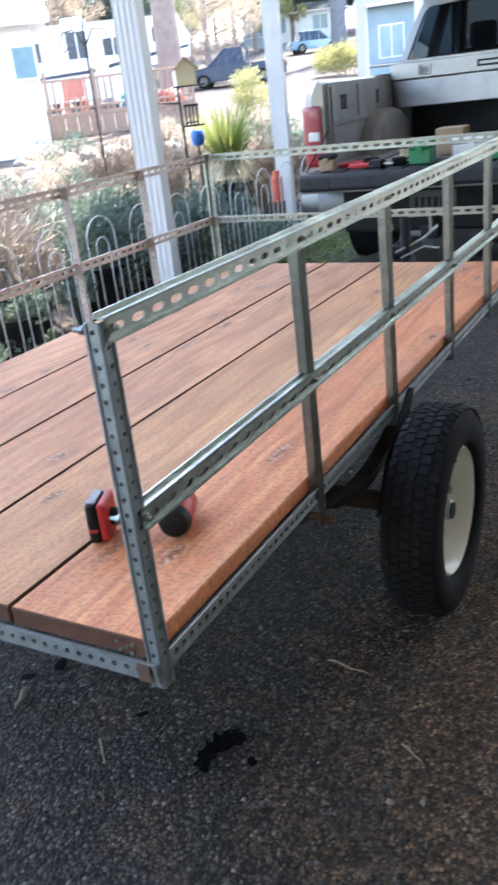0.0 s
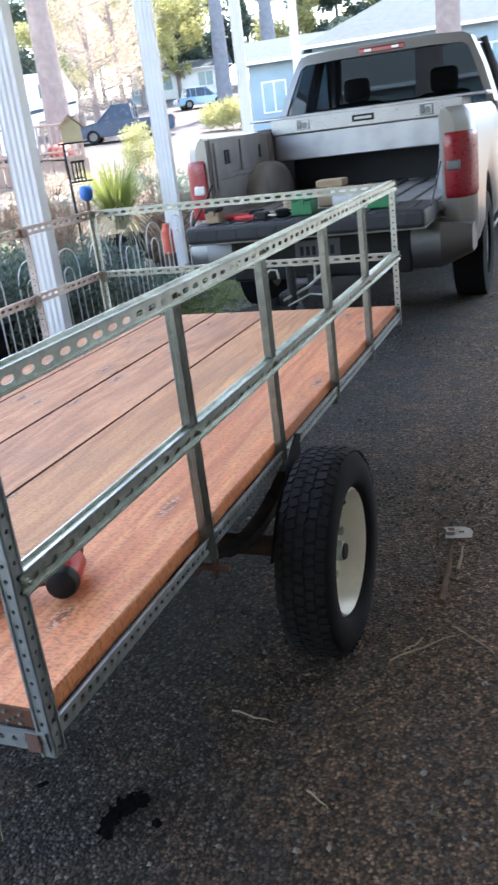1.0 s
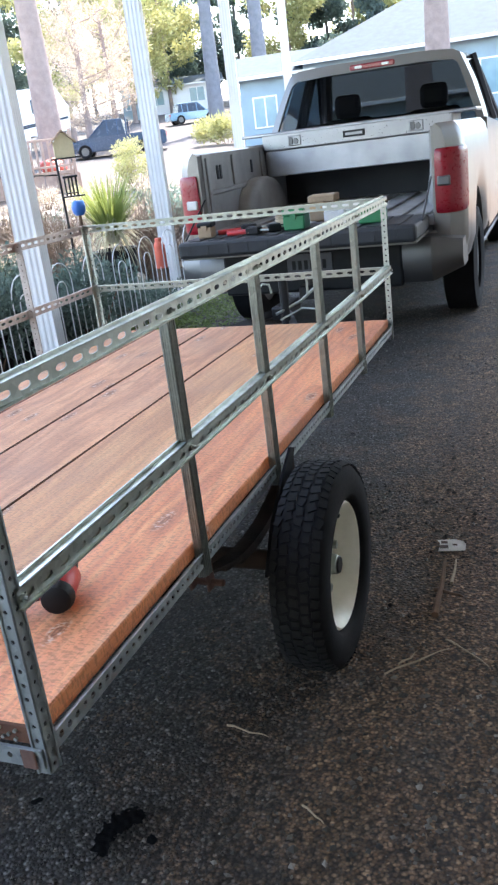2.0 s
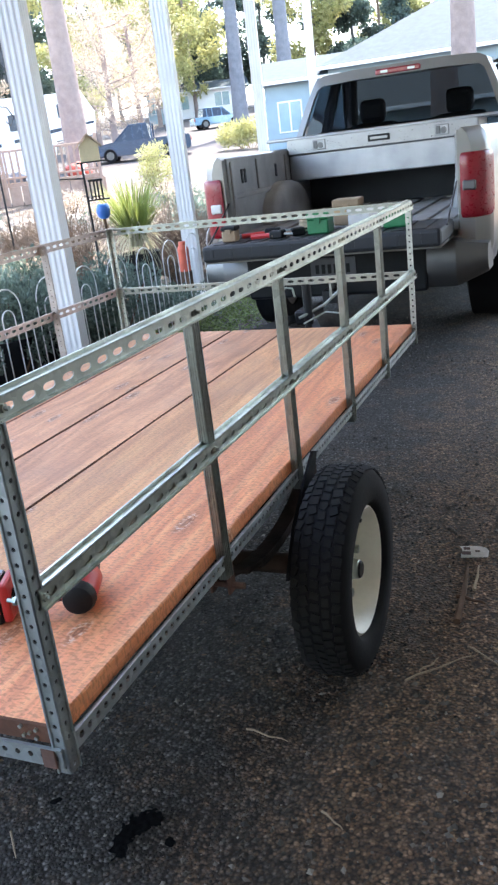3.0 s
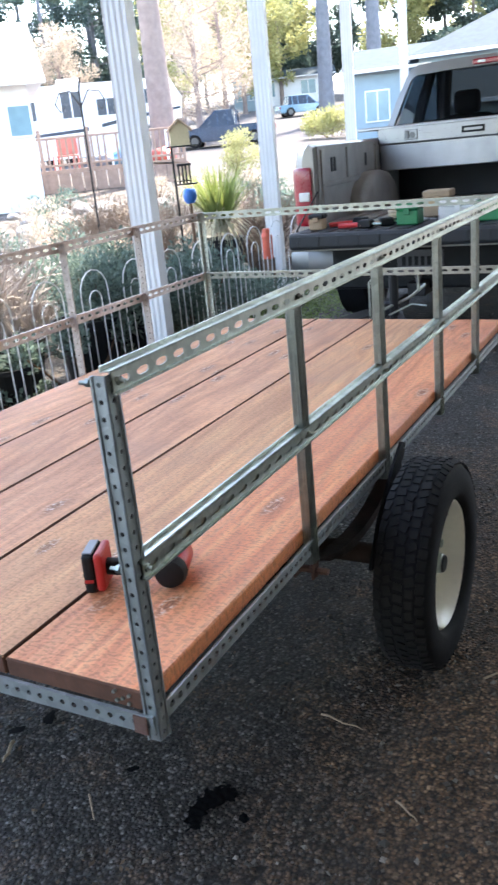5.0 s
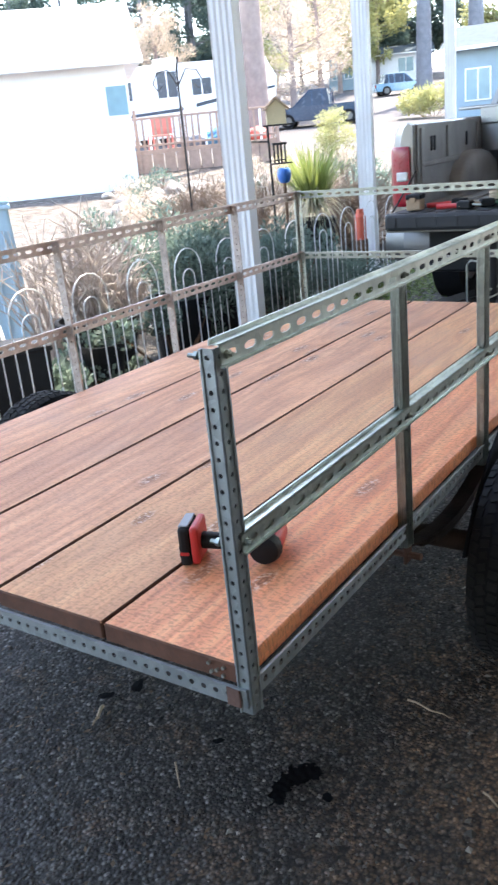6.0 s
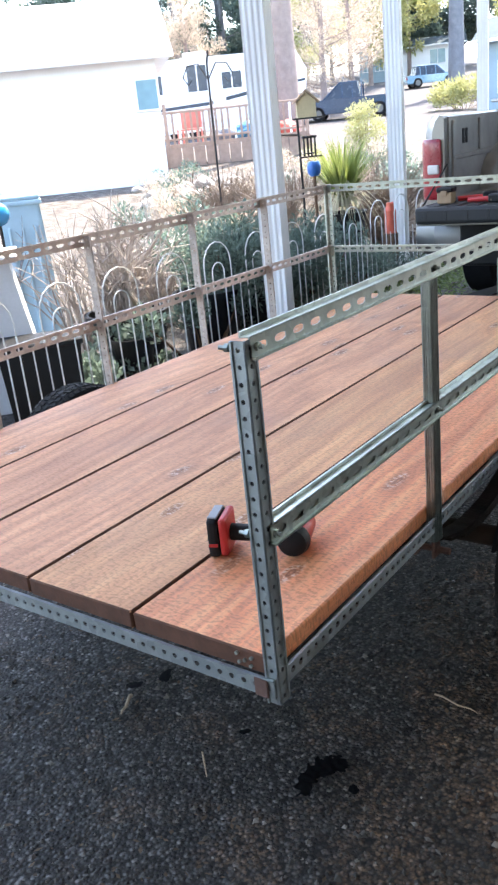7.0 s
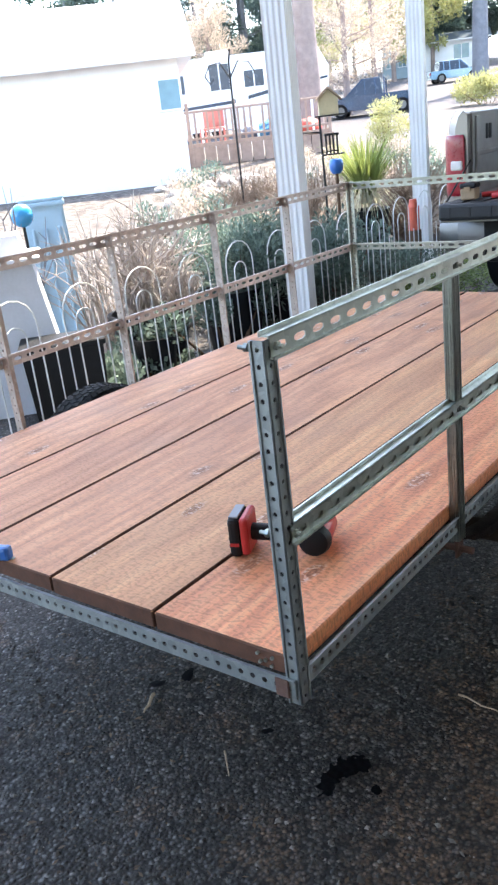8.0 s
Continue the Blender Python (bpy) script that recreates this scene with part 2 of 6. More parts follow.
M_WHITELENS = mat("white_lamp_lens", (0.75, 0.73, 0.7), 0.2, 0, 0.1, 30, 60, 0.05, Coat_Weight=0.6)
M_POST = mat("white_post_paint", (0.8, 0.81, 0.82), 0.5, 0, 0.08, 3, 80, 0.06)
M_SEAT = mat("dark_seat_cloth", (0.03, 0.03, 0.035), 0.9, 0, 0.3, 10, 200, 0.2)


def glass_mat(name, col, rough=0.02):
    mt, nt, bs = nodes_of(name)
    bs.inputs["Base Color"].default_value = (*col, 1)
    bs.inputs["Roughness"].default_value = rough
    bs.inputs["Transmission Weight"].default_value = 1.0
    bs.inputs["IOR"].default_value = 1.12
    n = tex(nt, "ShaderNodeTexNoise", 3, 3, coords(nt))
    bump(nt, bs, n.outputs[0], 0.02, 0.01)
    return mt


M_TINT = glass_mat("tinted_glass", (0.05, 0.06, 0.065))


def diamond_mat():
    """Tread plate: bright aluminium with raised lozenges in two directions."""
    mt, nt, bs = nodes_of("diamond_plate")
    v = coords(nt)
    def waves(scale):
        w1 = tex(nt, "ShaderNodeTexWave", scale, 0, v)
        w1.bands_direction = "DIAGONAL"
        m = nt.nodes.new("ShaderNodeMapping")
        m.inputs["Scale"].default_value = (-1, 1, 1)
        nt.links.new(v, m.inputs["Vector"])
        w2 = tex(nt, "ShaderNodeTexWave", scale, 0, m.outputs[0])
        w2.bands_direction = "DIAGONAL"
        return mixc(nt, 1.0, w1.outputs[0], w2.outputs[0], "MULTIPLY")
    h = waves(34)
    big = tex(nt, "ShaderNodeTexNoise", 4, 4, v)
    base = ramp(nt, big.outputs[0], [(0.3, (0.3, 0.31, 0.33)), (0.7, (0.46, 0.47, 0.49))])
    nt.links.new(base, bs.inputs["Base Color"])
    bs.inputs["Metallic"].default_value, bs.inputs["Roughness"].default_value = 0.9, 0.33
    bump(nt, bs, h, 0.15, 0.004)
    return mt


M_DIAMOND = diamond_mat()


def gravel_mat():
    """Crushed dark stone on damp soil: stones, fines, pale chips, brown earth, painted gap shade."""
    mt, nt, bs = nodes_of("dark_gravel")
    v = coords(nt)
    st = tex(nt, "ShaderNodeTexVoronoi", 92, 0, v, Randomness=1.0)
    s2 = tex(nt, "ShaderNodeTexVoronoi", 105, 0, v, Randomness=1.0)
    big = tex(nt, "ShaderNodeTexNoise", 0.7, 5, v)
    mid = tex(nt, "ShaderNodeTexNoise", 5, 6, v)
    stone = ramp(nt, st.outputs["Color"], [(0.1, (0.014, 0.014, 0.014)), (0.5, (0.05, 0.05, 0.05)), (0.8, (0.14, 0.14, 0.138)), (1.0, (0.36, 0.355, 0.345))])
    # more bare earth away from the trailer, towards the east
    spx = nt.nodes.new("ShaderNodeSeparateXYZ")
    nt.links.new(v, spx.inputs[0])
    lean = nt.nodes.new("ShaderNodeMapRange")
    lean.inputs[1].default_value, lean.inputs[2].default_value = -0.3, 0.6
    lean.inputs[3].default_value, lean.inputs[4].default_value = -0.18, 0.3
    nt.links.new(spx.outputs[0], lean.inputs[0])
    add = nt.nodes.new("ShaderNodeMath")
    nt.links.new(mid.outputs[0], add.inputs[0])
    nt.links.new(lean.outputs[0], add.inputs[1])
    earth = add.outputs[0]
    soil = ramp(nt, s2.outputs["Color"], [(0.2, (0.1, 0.056, 0.032)), (0.55, (0.245, 0.146, 0.085)), (0.9, (0.46, 0.3, 0.19))])
    # clods, a few centimetres across
    clod = tex(nt, "ShaderNodeTexNoise", 34, 3, v)
    soil = mixc(nt, 1.0, soil, ramp(nt, clod.outputs[0], [(0.34, (0.42, 0.41, 0.4)), (0.5, (1.0, 1.0, 1.0)), (0.66, (1.55, 1.53, 1.5))]), "MULTIPLY")
    base = mixc(nt, ramp(nt, earth, [(0.36, (0.05, 0.05, 0.05)), (0.7, (0.9, 0.9, 0.9))]), stone, soil)
    base = mixc(nt, 1.0, base, ramp(nt, big.outputs[0], [(0.3, (0.72, 0.7, 0.68)), (0.7, (1.15, 1.12, 1.1))]), "MULTIPLY")
    # shade between the stones, painted dark along the cell edges
    gap_shade = mixc(nt, 0.5, ramp(nt, st.outputs["Distance"], [(0.35, (0, 0, 0)), (0.7, (1, 1, 1))]), ramp(nt, s2.outputs["Distance"], [(0.35, (0, 0, 0)), (0.7, (1, 1, 1))]))
    base = mixc(nt, gap_shade, base, (0.014, 0.011, 0.009))
    # outside the carport the yard is dry pale grit
    sep = nt.nodes.new("ShaderNodeSeparateXYZ")
    nt.links.new(v, sep.inputs[0])
    def calc(op, a, b):
        n = nt.nodes.new("ShaderNodeMath")
        n.operation = op
        for sock, val in zip(n.inputs, (a, b)):
            if isinstance(val, bpy.types.NodeSocket):
                nt.links.new(val, sock)
            else:
                sock.default_value = val
        return n.outputs[0]
    west = calc("MULTIPLY_ADD", sep.outputs[0], -1.0)
    west.node.inputs[2].default_value = -5.0
    west = calc("ADD", west, calc("MULTIPLY", sep.outputs[1], -0.1))
    edge = calc("MAXIMUM", west, calc("SUBTRACT", sep.outputs[1], 15.0))
    # Ground further east, out of view, is made pale for bounce light.
    edge = calc("MAXIMUM", edge, calc("SUBTRACT", sep.outputs[0], 6.0))
    edge = calc("MAXIMUM", edge, calc("SUBTRACT", -9.0, sep.outputs[1]))
    wob = tex(nt, "ShaderNodeTexNoise", 1.6, 5, v)
    edge = calc("ADD", edge, calc("MULTIPLY", wob.outputs[0], 1.2))
    pale = ramp(nt, mid.outputs[0], [(0.35, (0.035, 0.026, 0.021)), (0.5, (0.085, 0.07, 0.058)), (0.66, (0.2, 0.172, 0.15))])
    base = mixc(nt, ramp(nt, edge, [(0.55, (0, 0, 0)), (0.95, (1, 1, 1))]), base, pale)
    far = calc("ADD", calc("SUBTRACT", sep.outputs[1], 27.0), calc("MULTIPLY", wob.outputs[0], 1.5))
    tar = ramp(nt, mid.outputs[0], [(0.3, (0.05, 0.048, 0.055)), (0.7, (0.085, 0.08, 0.085))])
    base = mixc(nt, ramp(nt, far, [(0.3, (0, 0, 0)), (0.9, (1, 1, 1))]), base, tar)
    nt.links.new(base, bs.inputs["Base Color"])
    bs.inputs["Roughness"].default_value = 0.85
    hm = mixc(nt, 0.5, ramp(nt, st.outputs["Distance"], [(0, (1, 1, 1)), (0.6, (0, 0, 0))]), clod.outputs[0])
    bump(nt, bs, hm, 1.0, 0.012)
    return mt


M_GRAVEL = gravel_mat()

# ---- ground ----
DECK = 0.59


def ground_z(x, y):
    d = math.hypot(x, y)
    if d < 12:
        return 0.0
    e = min(d, 110) - 12
    return 0.04 * e + 0.0004 * e * e


def build_ground():
    bm = bmesh.new()
    steps = [0, 0.4, 0.8, 1.2, 1.7, 2.3, 3, 4, 5.5, 7.5, 10, 12, 15, 19, 24, 30, 38, 48, 60, 75, 92, 110, 160, 300, 900, 3000]
    axis = [-s for s in steps[:0:-1]] + steps
    grid = [[bm.verts.new((x, y, ground_z(x, y) + (0.012 * noise.noise(Vector((x * 1.3, y * 1.3, 0))) if math.hypot(x, y) < 12 else 0))) for x in axis] for y in axis]
    for j in range(len(axis) - 1):
        for i in range(len(axis) - 1):
            bm.faces.new((grid[j][i], grid[j][i + 1], grid[j + 1][i + 1], grid[j + 1][i]))
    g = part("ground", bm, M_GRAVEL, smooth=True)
    tagged(g, "dark crushed gravel and damp brown earth", "ground", kind="structure")


build_ground()


def build_pebbles():
    """Loose stones that stand proud of the ground near the trailer."""
    rng = np.random.default_rng(4)
    n = 42000
    vs, fs = [], []
    octa = np.array([(1, 0, 0), (0, 1, 0), (-1, 0, 0), (0, -1, 0), (0, 0, 1)], float)
    of = [(0, 1, 4), (1, 2, 4), (2, 3, 4), (3, 0, 4)]
    px = rng.uniform(-1.6, 2.2, n)
    py = -1.0 + 7.0 * rng.uniform(0, 1, n) ** 1.5
    for k in range(n):
        s = 0.003 + (0.01 if px[k] > 0.25 else 0.008) * rng.random() ** 2.5
        a = rng.uniform(0, math.tau)
        c, sn = math.cos(a), math.sin(a)
        z = 0.012 * noise.noise(Vector((px[k] * 1.3, py[k] * 1.3, 0)))
        o = octa * rng.uniform(0.6, 1.3, (5, 1)) * (s, s * rng.uniform(0.6, 1.0), s * 0.8)
        b = len(vs)
        for p in o:
            vs.append((px[k] + p[0] * c - p[1] * sn, py[k] + p[0] * sn + p[1] * c, z - 0.001 + p[2]))
        fs += [tuple(b + i for i in f) for f in of]
    me = bpy.data.meshes.new("gravel_stones")
    me.from_pydata(vs, [], fs)
    mt, nt, bs = nodes_of("loose_stones")
    geo = nt.nodes.new("ShaderNodeNewGeometry")
    nt.links.new(ramp(nt, geo.outputs["Random Per Island"], [(0, (0.02, 0.018, 0.016)), (0.5, (0.065, 0.056, 0.048)), (0.94, (0.15, 0.132, 0.112)), (1.0, (0.34, 0.31, 0.27))]), bs.inputs["Base Color"])
    bs.inputs["Roughness"].default_value = 0.8
    tagged(part("gravel_stones", me, mt), "loose grey crushed stones lying on the ground", "gravel", kind="stuff")


build_pebbles()


# ---- carport: posts, roof, unseen walls added to block light ----
def fluted_post(m, w=0.15, h=4.4):
    th = group_empty("carport_post", m)
    poly = []
    n = 4
    half = w / 2
    for side in range(4):
        a = side * math.pi / 2
        for k in range(n * 4):
            s = -half + w * k / (n * 4)
            d = half - (0.0026 if k % 4 in (1, 2) else 0)
            poly.append((s * math.cos(a) - -d * math.sin(a), s * math.sin(a) + -d * math.cos(a)))
    part("shaft", prism(bmesh.new(), poly, 0.04, h, "z"), M_POST, th)
    part("base_plate", boxed((-half - 0.03, -half - 0.03, -0.02), (half + 0.03, half + 0.03, 0.045), 0.006), M_POST, th)
    part("cap", boxed((-half - 0.02, -half - 0.02, h), (half + 0.02, half + 0.02, h + 0.06), 0.006), M_POST, th)
    return tagged(th, "white fluted metal carport post standing in the ground", "post", "carport posts")


for x, y, w in ((-2.0, 3.1, 0.13), (-3.1, 7.0, 0.15), (-3.9, 11.5, 0.15), (-4.3, 15.5, 0.15)):
    fluted_post(pose(x, y, ground_z(x, y), 0, 0, 15), w)

M_ROOF = mat("roof_metal_underside", (0.66, 0.66, 0.64), 0.6, 0.0, 0.08, 2, 30, 0.05)
bm = bmesh.new()
prism(bm, [(-2.3, -9.0), (4.6, -9.0), (4.6, 13.5), (-4.4, 13.5), (-3.4, 7.0), (-2.3, 3.1)], 4.46, 4.58, "z")
tagged(part("ceiling", bm, M_ROOF), "pale metal carport roof seen from below", "ceiling", kind="structure")
for x, y in ((-2.0, -8.6), (-2.0, -3.0)):
    fluted_post(pose(x, y, ground_z(x, y)), 0.15)
# East and south walls are out of view, placed to cut incoming light.
M_UNSEEN_WALL = mat("unseen_wall_brown", (0.5, 0.45, 0.385), 0.75, 0, 0.15, 2, 40, 0.1)
tagged(part("unseen_wall_east", boxed((4.4, -9.0, -0.05), (4.6, 6.5, 4.46)), M_UNSEEN_WALL), "unseen brown wall added on the east to block light", "wall", kind="structure")
fluted_post(pose(4.45, 13.0, ground_z(4.45, 13.0)), 0.15)
tagged(part("unseen_wall_south", boxed((-2.3, -9.2, -0.05), (4.6, -9.003, 4.46)), M_UNSEEN_WALL), "unseen brown wall added on the south to block light", "wall", kind="structure")


# ---- trailer ----
POST_Y = (0.0, 0.628, 1.150, 1.726, 2.247, 2.838)
WIDE = 1.46
ANGLE = 0.0215


def plate(vs, fs, org, along, across, out, length, width=ANGLE, thick=0.0022, pitch=0.0254, hole=(0.0045, 0.0045), both=True, first=0.5):
    """A perforated steel strip with real holes."""
    org, along, across, out = (Vector(a) for a in (org, along, across, out))
    n = max(1, round(length / pitch))
    step = length / n
    K = 8
    for c in range(n):
        s0, s1 = c * step, (c + 1) * step
        cs, cw = (s0 + s1) / 2, width / 2
        ring = []
        for k in range(K):
            ca, sa = math.cos(math.tau * (k + 0.5) / K), math.sin(math.tau * (k + 0.5) / K)
            # long holes are slots with rounded ends
            e = 0.8 if hole[0] > 1.5 * hole[1] else 1.0
            ring.append((cs + hole[0] * math.copysign(abs(ca) ** e, ca), cw + hole[1] * math.copysign(abs(sa) ** e, sa)))
        rim = []
        for k in range(K):
            a = math.tau * (k + 0.5) / K
            ca, sa = math.cos(a), math.sin(a)
            if abs(ca) > abs(sa):
                rim.append((s1 if ca > 0 else s0, cw + (width / 2 if sa > 0 else -width / 2)))
            else:
                rim.append((cs + ca * step / 2 * 0.9, width if sa > 0 else 0))
        b = len(vs)
        for d in (0, thick):
            for s, w in ring + rim:
                vs.append(org + along * s + across * w + out * d)
        N = 2 * K
        for k in range(K):
            j = (k + 1) % K
            fs.append((b + K + k, b + K + j, b + j, b + k))
            fs.append((b + N + k, b + N + j, b + N + K + j, b + N + K + k))
            fs.append((b + k, b + j, b + N + j, b + N + k))


def strip(vs, fs, org, along, across, out, length, width, thick):
    org, along, across, out = (Vector(a) for a in (org, along, across, out))
    b = len(vs)
    for s in (0, length):
        for w in (0, width):
            for d in (0, thick):
                vs.append(org + along * s + across * w + out * d)
    for f in ((0, 1, 3, 2), (4, 6, 7, 5), (0, 4, 5, 1), (2, 3, 7, 6), (0, 2, 6, 4), (1, 5, 7, 3)):
        fs.append(tuple(b + i for i in f))


def angle_bar(name, org, along, legs, length, material, parent, hole=(0.0045, 0.0045), pitch=0.0254, w=ANGLE, holes=(True, True), lip=0.006, w2=None, ribs=True):
    """A slotted L profile: two perforated legs meeting at a rolled edge, with a small stiffening lip."""
    vs, fs = [], []
    (a, ao), (b, bo) = legs
    for n_, ((leg, out), h) in enumerate(zip(legs, holes)):
        w = w2 if n_ and w2 else w
        if h:
            plate(vs, fs, org, along, leg, out, length, w, 0.0022, pitch, hole)
        else:
            strip(vs, fs, org, along, leg, out, length, w, 0.0022)
            # two pressed ribs along a plain leg
            for c0 in ((0.24, 0.62) if ribs else ()):
                strip(vs, fs, Vector(org) + Vector(leg) * (w * c0) + Vector(out) * 0.0012, along, leg, out, length, w * 0.16, 0.0028)
        strip(vs, fs, org, along, leg, out, length, 0.0, 0.0022)
        o = Vector(org)
        if lip:
            strip(vs, fs, o + Vector(leg) * (w - 0.002) - Vector(out) * 0.0005, along, leg, out, length, 0.0035, lip)
    strip(vs, fs, Vector(org) - Vector(a) * 0.0012 - Vector(b) * 0.0012, along, a, b, length, 0.0035, 0.0035)
    me = bpy.data.meshes.new(name)
    me.from_pydata([tuple(v) for v in vs], [], fs)
    bm = bmesh.new()
    bm.from_mesh(me)
    bmesh.ops.recalc_face_normals(bm, faces=bm.faces[:])
    bm.to_mesh(me)
    bm.free()
    return part(name, me, material, parent)


def bolt(bm, at, axis, r=0.007, length=0.012):
    at, axis = Vector(at), Vector(axis)
    tube(bm, [at, at + axis * 0.005], r, 6)
    tube(bm, [at + axis * 0.005, at + axis * length], r * 0.55, 6)


X, Y, Z = Vector((1, 0, 0)), Vector((0, 1, 0)), Vector((0, 0, 1))


def build_trailer():
    tr = group_empty("utility_trailer", pose(0, 0, DECK))
    tagged(tr, "flat utility trailer, orange plank deck, slotted steel angle rails", "trailer")
    pitch = WIDE / 5
    rng = random.Random(3)
    for k in range(5):
        x1 = (0.013 if k == 0 else -0.004 - k * pitch)
        x0 = -0.004 - (k + 1) * pitch + (0.006 if k < 4 else 0.004)
        y0 = -0.004 + rng.uniform(-0.004, 0.004)
        bm = boxed((x0, y0, -0.038), (x1, 2.832, 0.0), 0.003)
        bm.normal_update()
        b = part("board", bm, [(M_DECK_RED, M_DECK_TAN, M_DECK_PINK, M_DECK_PINK, M_DECK_PINK)[k], M_ENDGRAIN_SHADE], tr)
        # Ends are dark wood; joint sides and undersides are coloured dark as shade.
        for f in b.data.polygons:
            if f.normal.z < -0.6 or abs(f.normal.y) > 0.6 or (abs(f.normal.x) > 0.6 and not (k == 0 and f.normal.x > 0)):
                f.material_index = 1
        b.rotation_euler[2] = rng.uniform(-0.0006, 0.0006)
    big = (0.0165, 0.0062)
    # right and left side rails, with the flange on top turned inwards
    for sx, x in ((1, 0.036), (-1, -WIDE - 0.03)):
        inw, outw = X * -sx, X * sx
        for z in (0.536, 0.238):
            mt = M_ZINC if sx > 0 else M_ZINC_R
            angle_bar("side_rail", (x, 0.0 if z > 0.4 else 0.004, z), Y, ((-Z, outw), (inw, Z)), 2.85, mt, tr, big, 0.0508, 0.031 if sx > 0 else 0.036, (True, sx < 0), lip=0.009 if sx > 0 else 0.006, w2=0.017 if sx > 0 else 0.02, ribs=False)
        # posts
        for i, y in enumerate(POST_Y):
            top = 0.533
            mt = (M_ZINC_B if i == 0 else M_ZINC_D) if sx > 0 else M_ZINC_P
            if i == 5:
                angle_bar("post", ((0.032 if sx > 0 else -WIDE - 0.026), y - 0.008 * (i == 0), -0.087), Z, ((inw, Y), (-Y, outw)), top + 0.087, M_ZINC, tr)
            else:
                angle_bar("post", ((0.032 if sx > 0 else -WIDE - 0.026), y - 0.008 * (i == 0), -0.087), Z, ((inw, -Y), (Y, outw)), top + 0.087, mt, tr, hole=(0.0042, 0.0042), holes=(i == 0 or sx < 0, i == 0 or sx < 0), w=0.034 if sx < 0 else ANGLE if i == 0 else 0.016, w2=None if sx < 0 or i == 0 else 0.024)
        if sx > 0:
            # Black angle added inside the rear post so its holes look dark.
            part("hole_dark_backing", prism(bmesh.new(), [(0.027, -0.003), (0.027, 0.016), (0.025, 0.016), (0.025, -0.001), (0.008, -0.001), (0.008, -0.003)], -0.08, top - 0.005, "z"), M_BLACKSTEEL, tr)
            vs, fs = [], []
            strip(vs, fs, (0.033, 0.03, 0.2095), Y, Z, X * 0.6, 2.8, 0.022, 0.0015)
            me = bpy.data.meshes.new("backing_strip")
            me.from_pydata([tuple(q) for q in vs], [], fs)
            part("backing_strip", me, M_ZINC, tr)
        angle_bar("frame_rail", ((0.029 if sx > 0 else -WIDE - 0.023), 0.0, -0.062), Y, ((Z, outw), (inw, -Z)), 2.835, M_ZINC_B, tr, (0.0075, 0.0065), w=0.034)
        for i, y in enumerate(POST_Y):
            for z in (0.521, 0.223):
                bm = bmesh.new()
                bolt(bm, (x + sx * 0.002, y + 0.014 * (1 if i < 5 else -1), z), outw)
                part("bolt", bm, M_ZINC, tr)
    # front cross rails and end frames
    for z in (0.534, 0.236):
        angle_bar("front_rail", (-WIDE - 0.02, 2.842, z), X, ((-Z, Y), (-Y, Z)), WIDE + 0.05, M_ZINC_D, tr, big, 0.0508, 0.03)
    angle_bar("end_rail", (-WIDE - 0.018, -0.012, -0.074), X, ((Z, -Y), (Y, -Z)), WIDE + 0.045, M_ZINC_B, tr, (0.0055, 0.0055), w=0.036)
    angle_bar("end_rail", (-WIDE - 0.018, 2.84, -0.082), X, ((Z, Y), (-Y, -Z)), WIDE + 0.045, M_ZINC_B, tr, (0.0055, 0.0055), w=0.036)
    # long bolts that stick out at the rear corner post
    for z in (0.518, 0.22):
        bm = bmesh.new()
        tube(bm, [(0.03, 0.0, z), (-0.016, -0.005, z + 0.003)], 0.0035, 8)
        tube(bm, [(-0.005, -0.004, z + 0.003), (0.002, -0.004, z + 0.003)], 0.007, 6)
        part("long_bolt", bm, M_ZINC_D, tr)
    part("rust_patch", boxed((-0.012, -0.019, -0.075), (0.016, -0.0145, -0.038), 0.002), M_RUST_RAW, tr, "rusty corner gusset")
    for k, (sx_, sz_) in enumerate(((-0.02, -0.012), (-0.034, -0.02), (-0.05, -0.01), (-0.046, -0.026), (-0.022, -0.028))):
        part("screw", tube(bmesh.new(), [(sx_, -0.002, sz_), (sx_, -0.0105, sz_)], 0.0035, 6), M_ZINC, tr)
    # chassis
    for x in (-0.16, -WIDE + 0.16):
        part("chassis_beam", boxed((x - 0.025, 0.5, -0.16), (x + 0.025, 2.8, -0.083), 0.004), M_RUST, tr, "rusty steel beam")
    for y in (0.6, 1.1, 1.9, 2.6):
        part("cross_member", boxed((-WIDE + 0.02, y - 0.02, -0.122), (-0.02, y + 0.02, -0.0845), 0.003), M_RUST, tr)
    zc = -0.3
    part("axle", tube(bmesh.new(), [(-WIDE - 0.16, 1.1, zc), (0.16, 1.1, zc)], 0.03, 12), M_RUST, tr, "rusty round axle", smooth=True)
    for sx, x in ((1, -0.05), (-1, -WIDE + 0.05)):
        for k in range(3):
            L = 0.33 - k * 0.09
            bm = bmesh.new()
            pts = [(-1 + 2 * j / 10) for j in range(11)]
            lo = [(1.1 + L * p, -0.235 - k * 0.009 + 0.07 * (p * L / 0.33) ** 2) for p in pts]
            prism(bm, lo + [(a, b + 0.008) for a, b in lo[::-1]], x - 0.022, x + 0.022, "x")
            part("spring_leaf", bm, M_RUST, tr)
        for y in (0.76, 1.44):
            bm = boxed((x - 0.028, y - 0.018, -0.2), (x - 0.02, y + 0.018, -0.083), 0.002)
            box(bm, (x + 0.02, y - 0.018, -0.2), (x + 0.028, y + 0.018, -0.083), 0.002)
            tube(bm, [(x - 0.05, y, -0.18), (x + 0.06, y, -0.18)], 0.009, 8)
            part("spring_hanger", bm, M_RUST_RAW if y < 1 else M_RUST, tr, "rusty spring hanger bracket")
        # wheel
        build_wheel(tr, pose(0.163 if sx > 0 else -WIDE - 0.163, 1.10, zc, 0, 0, 0 if sx > 0 else 180))
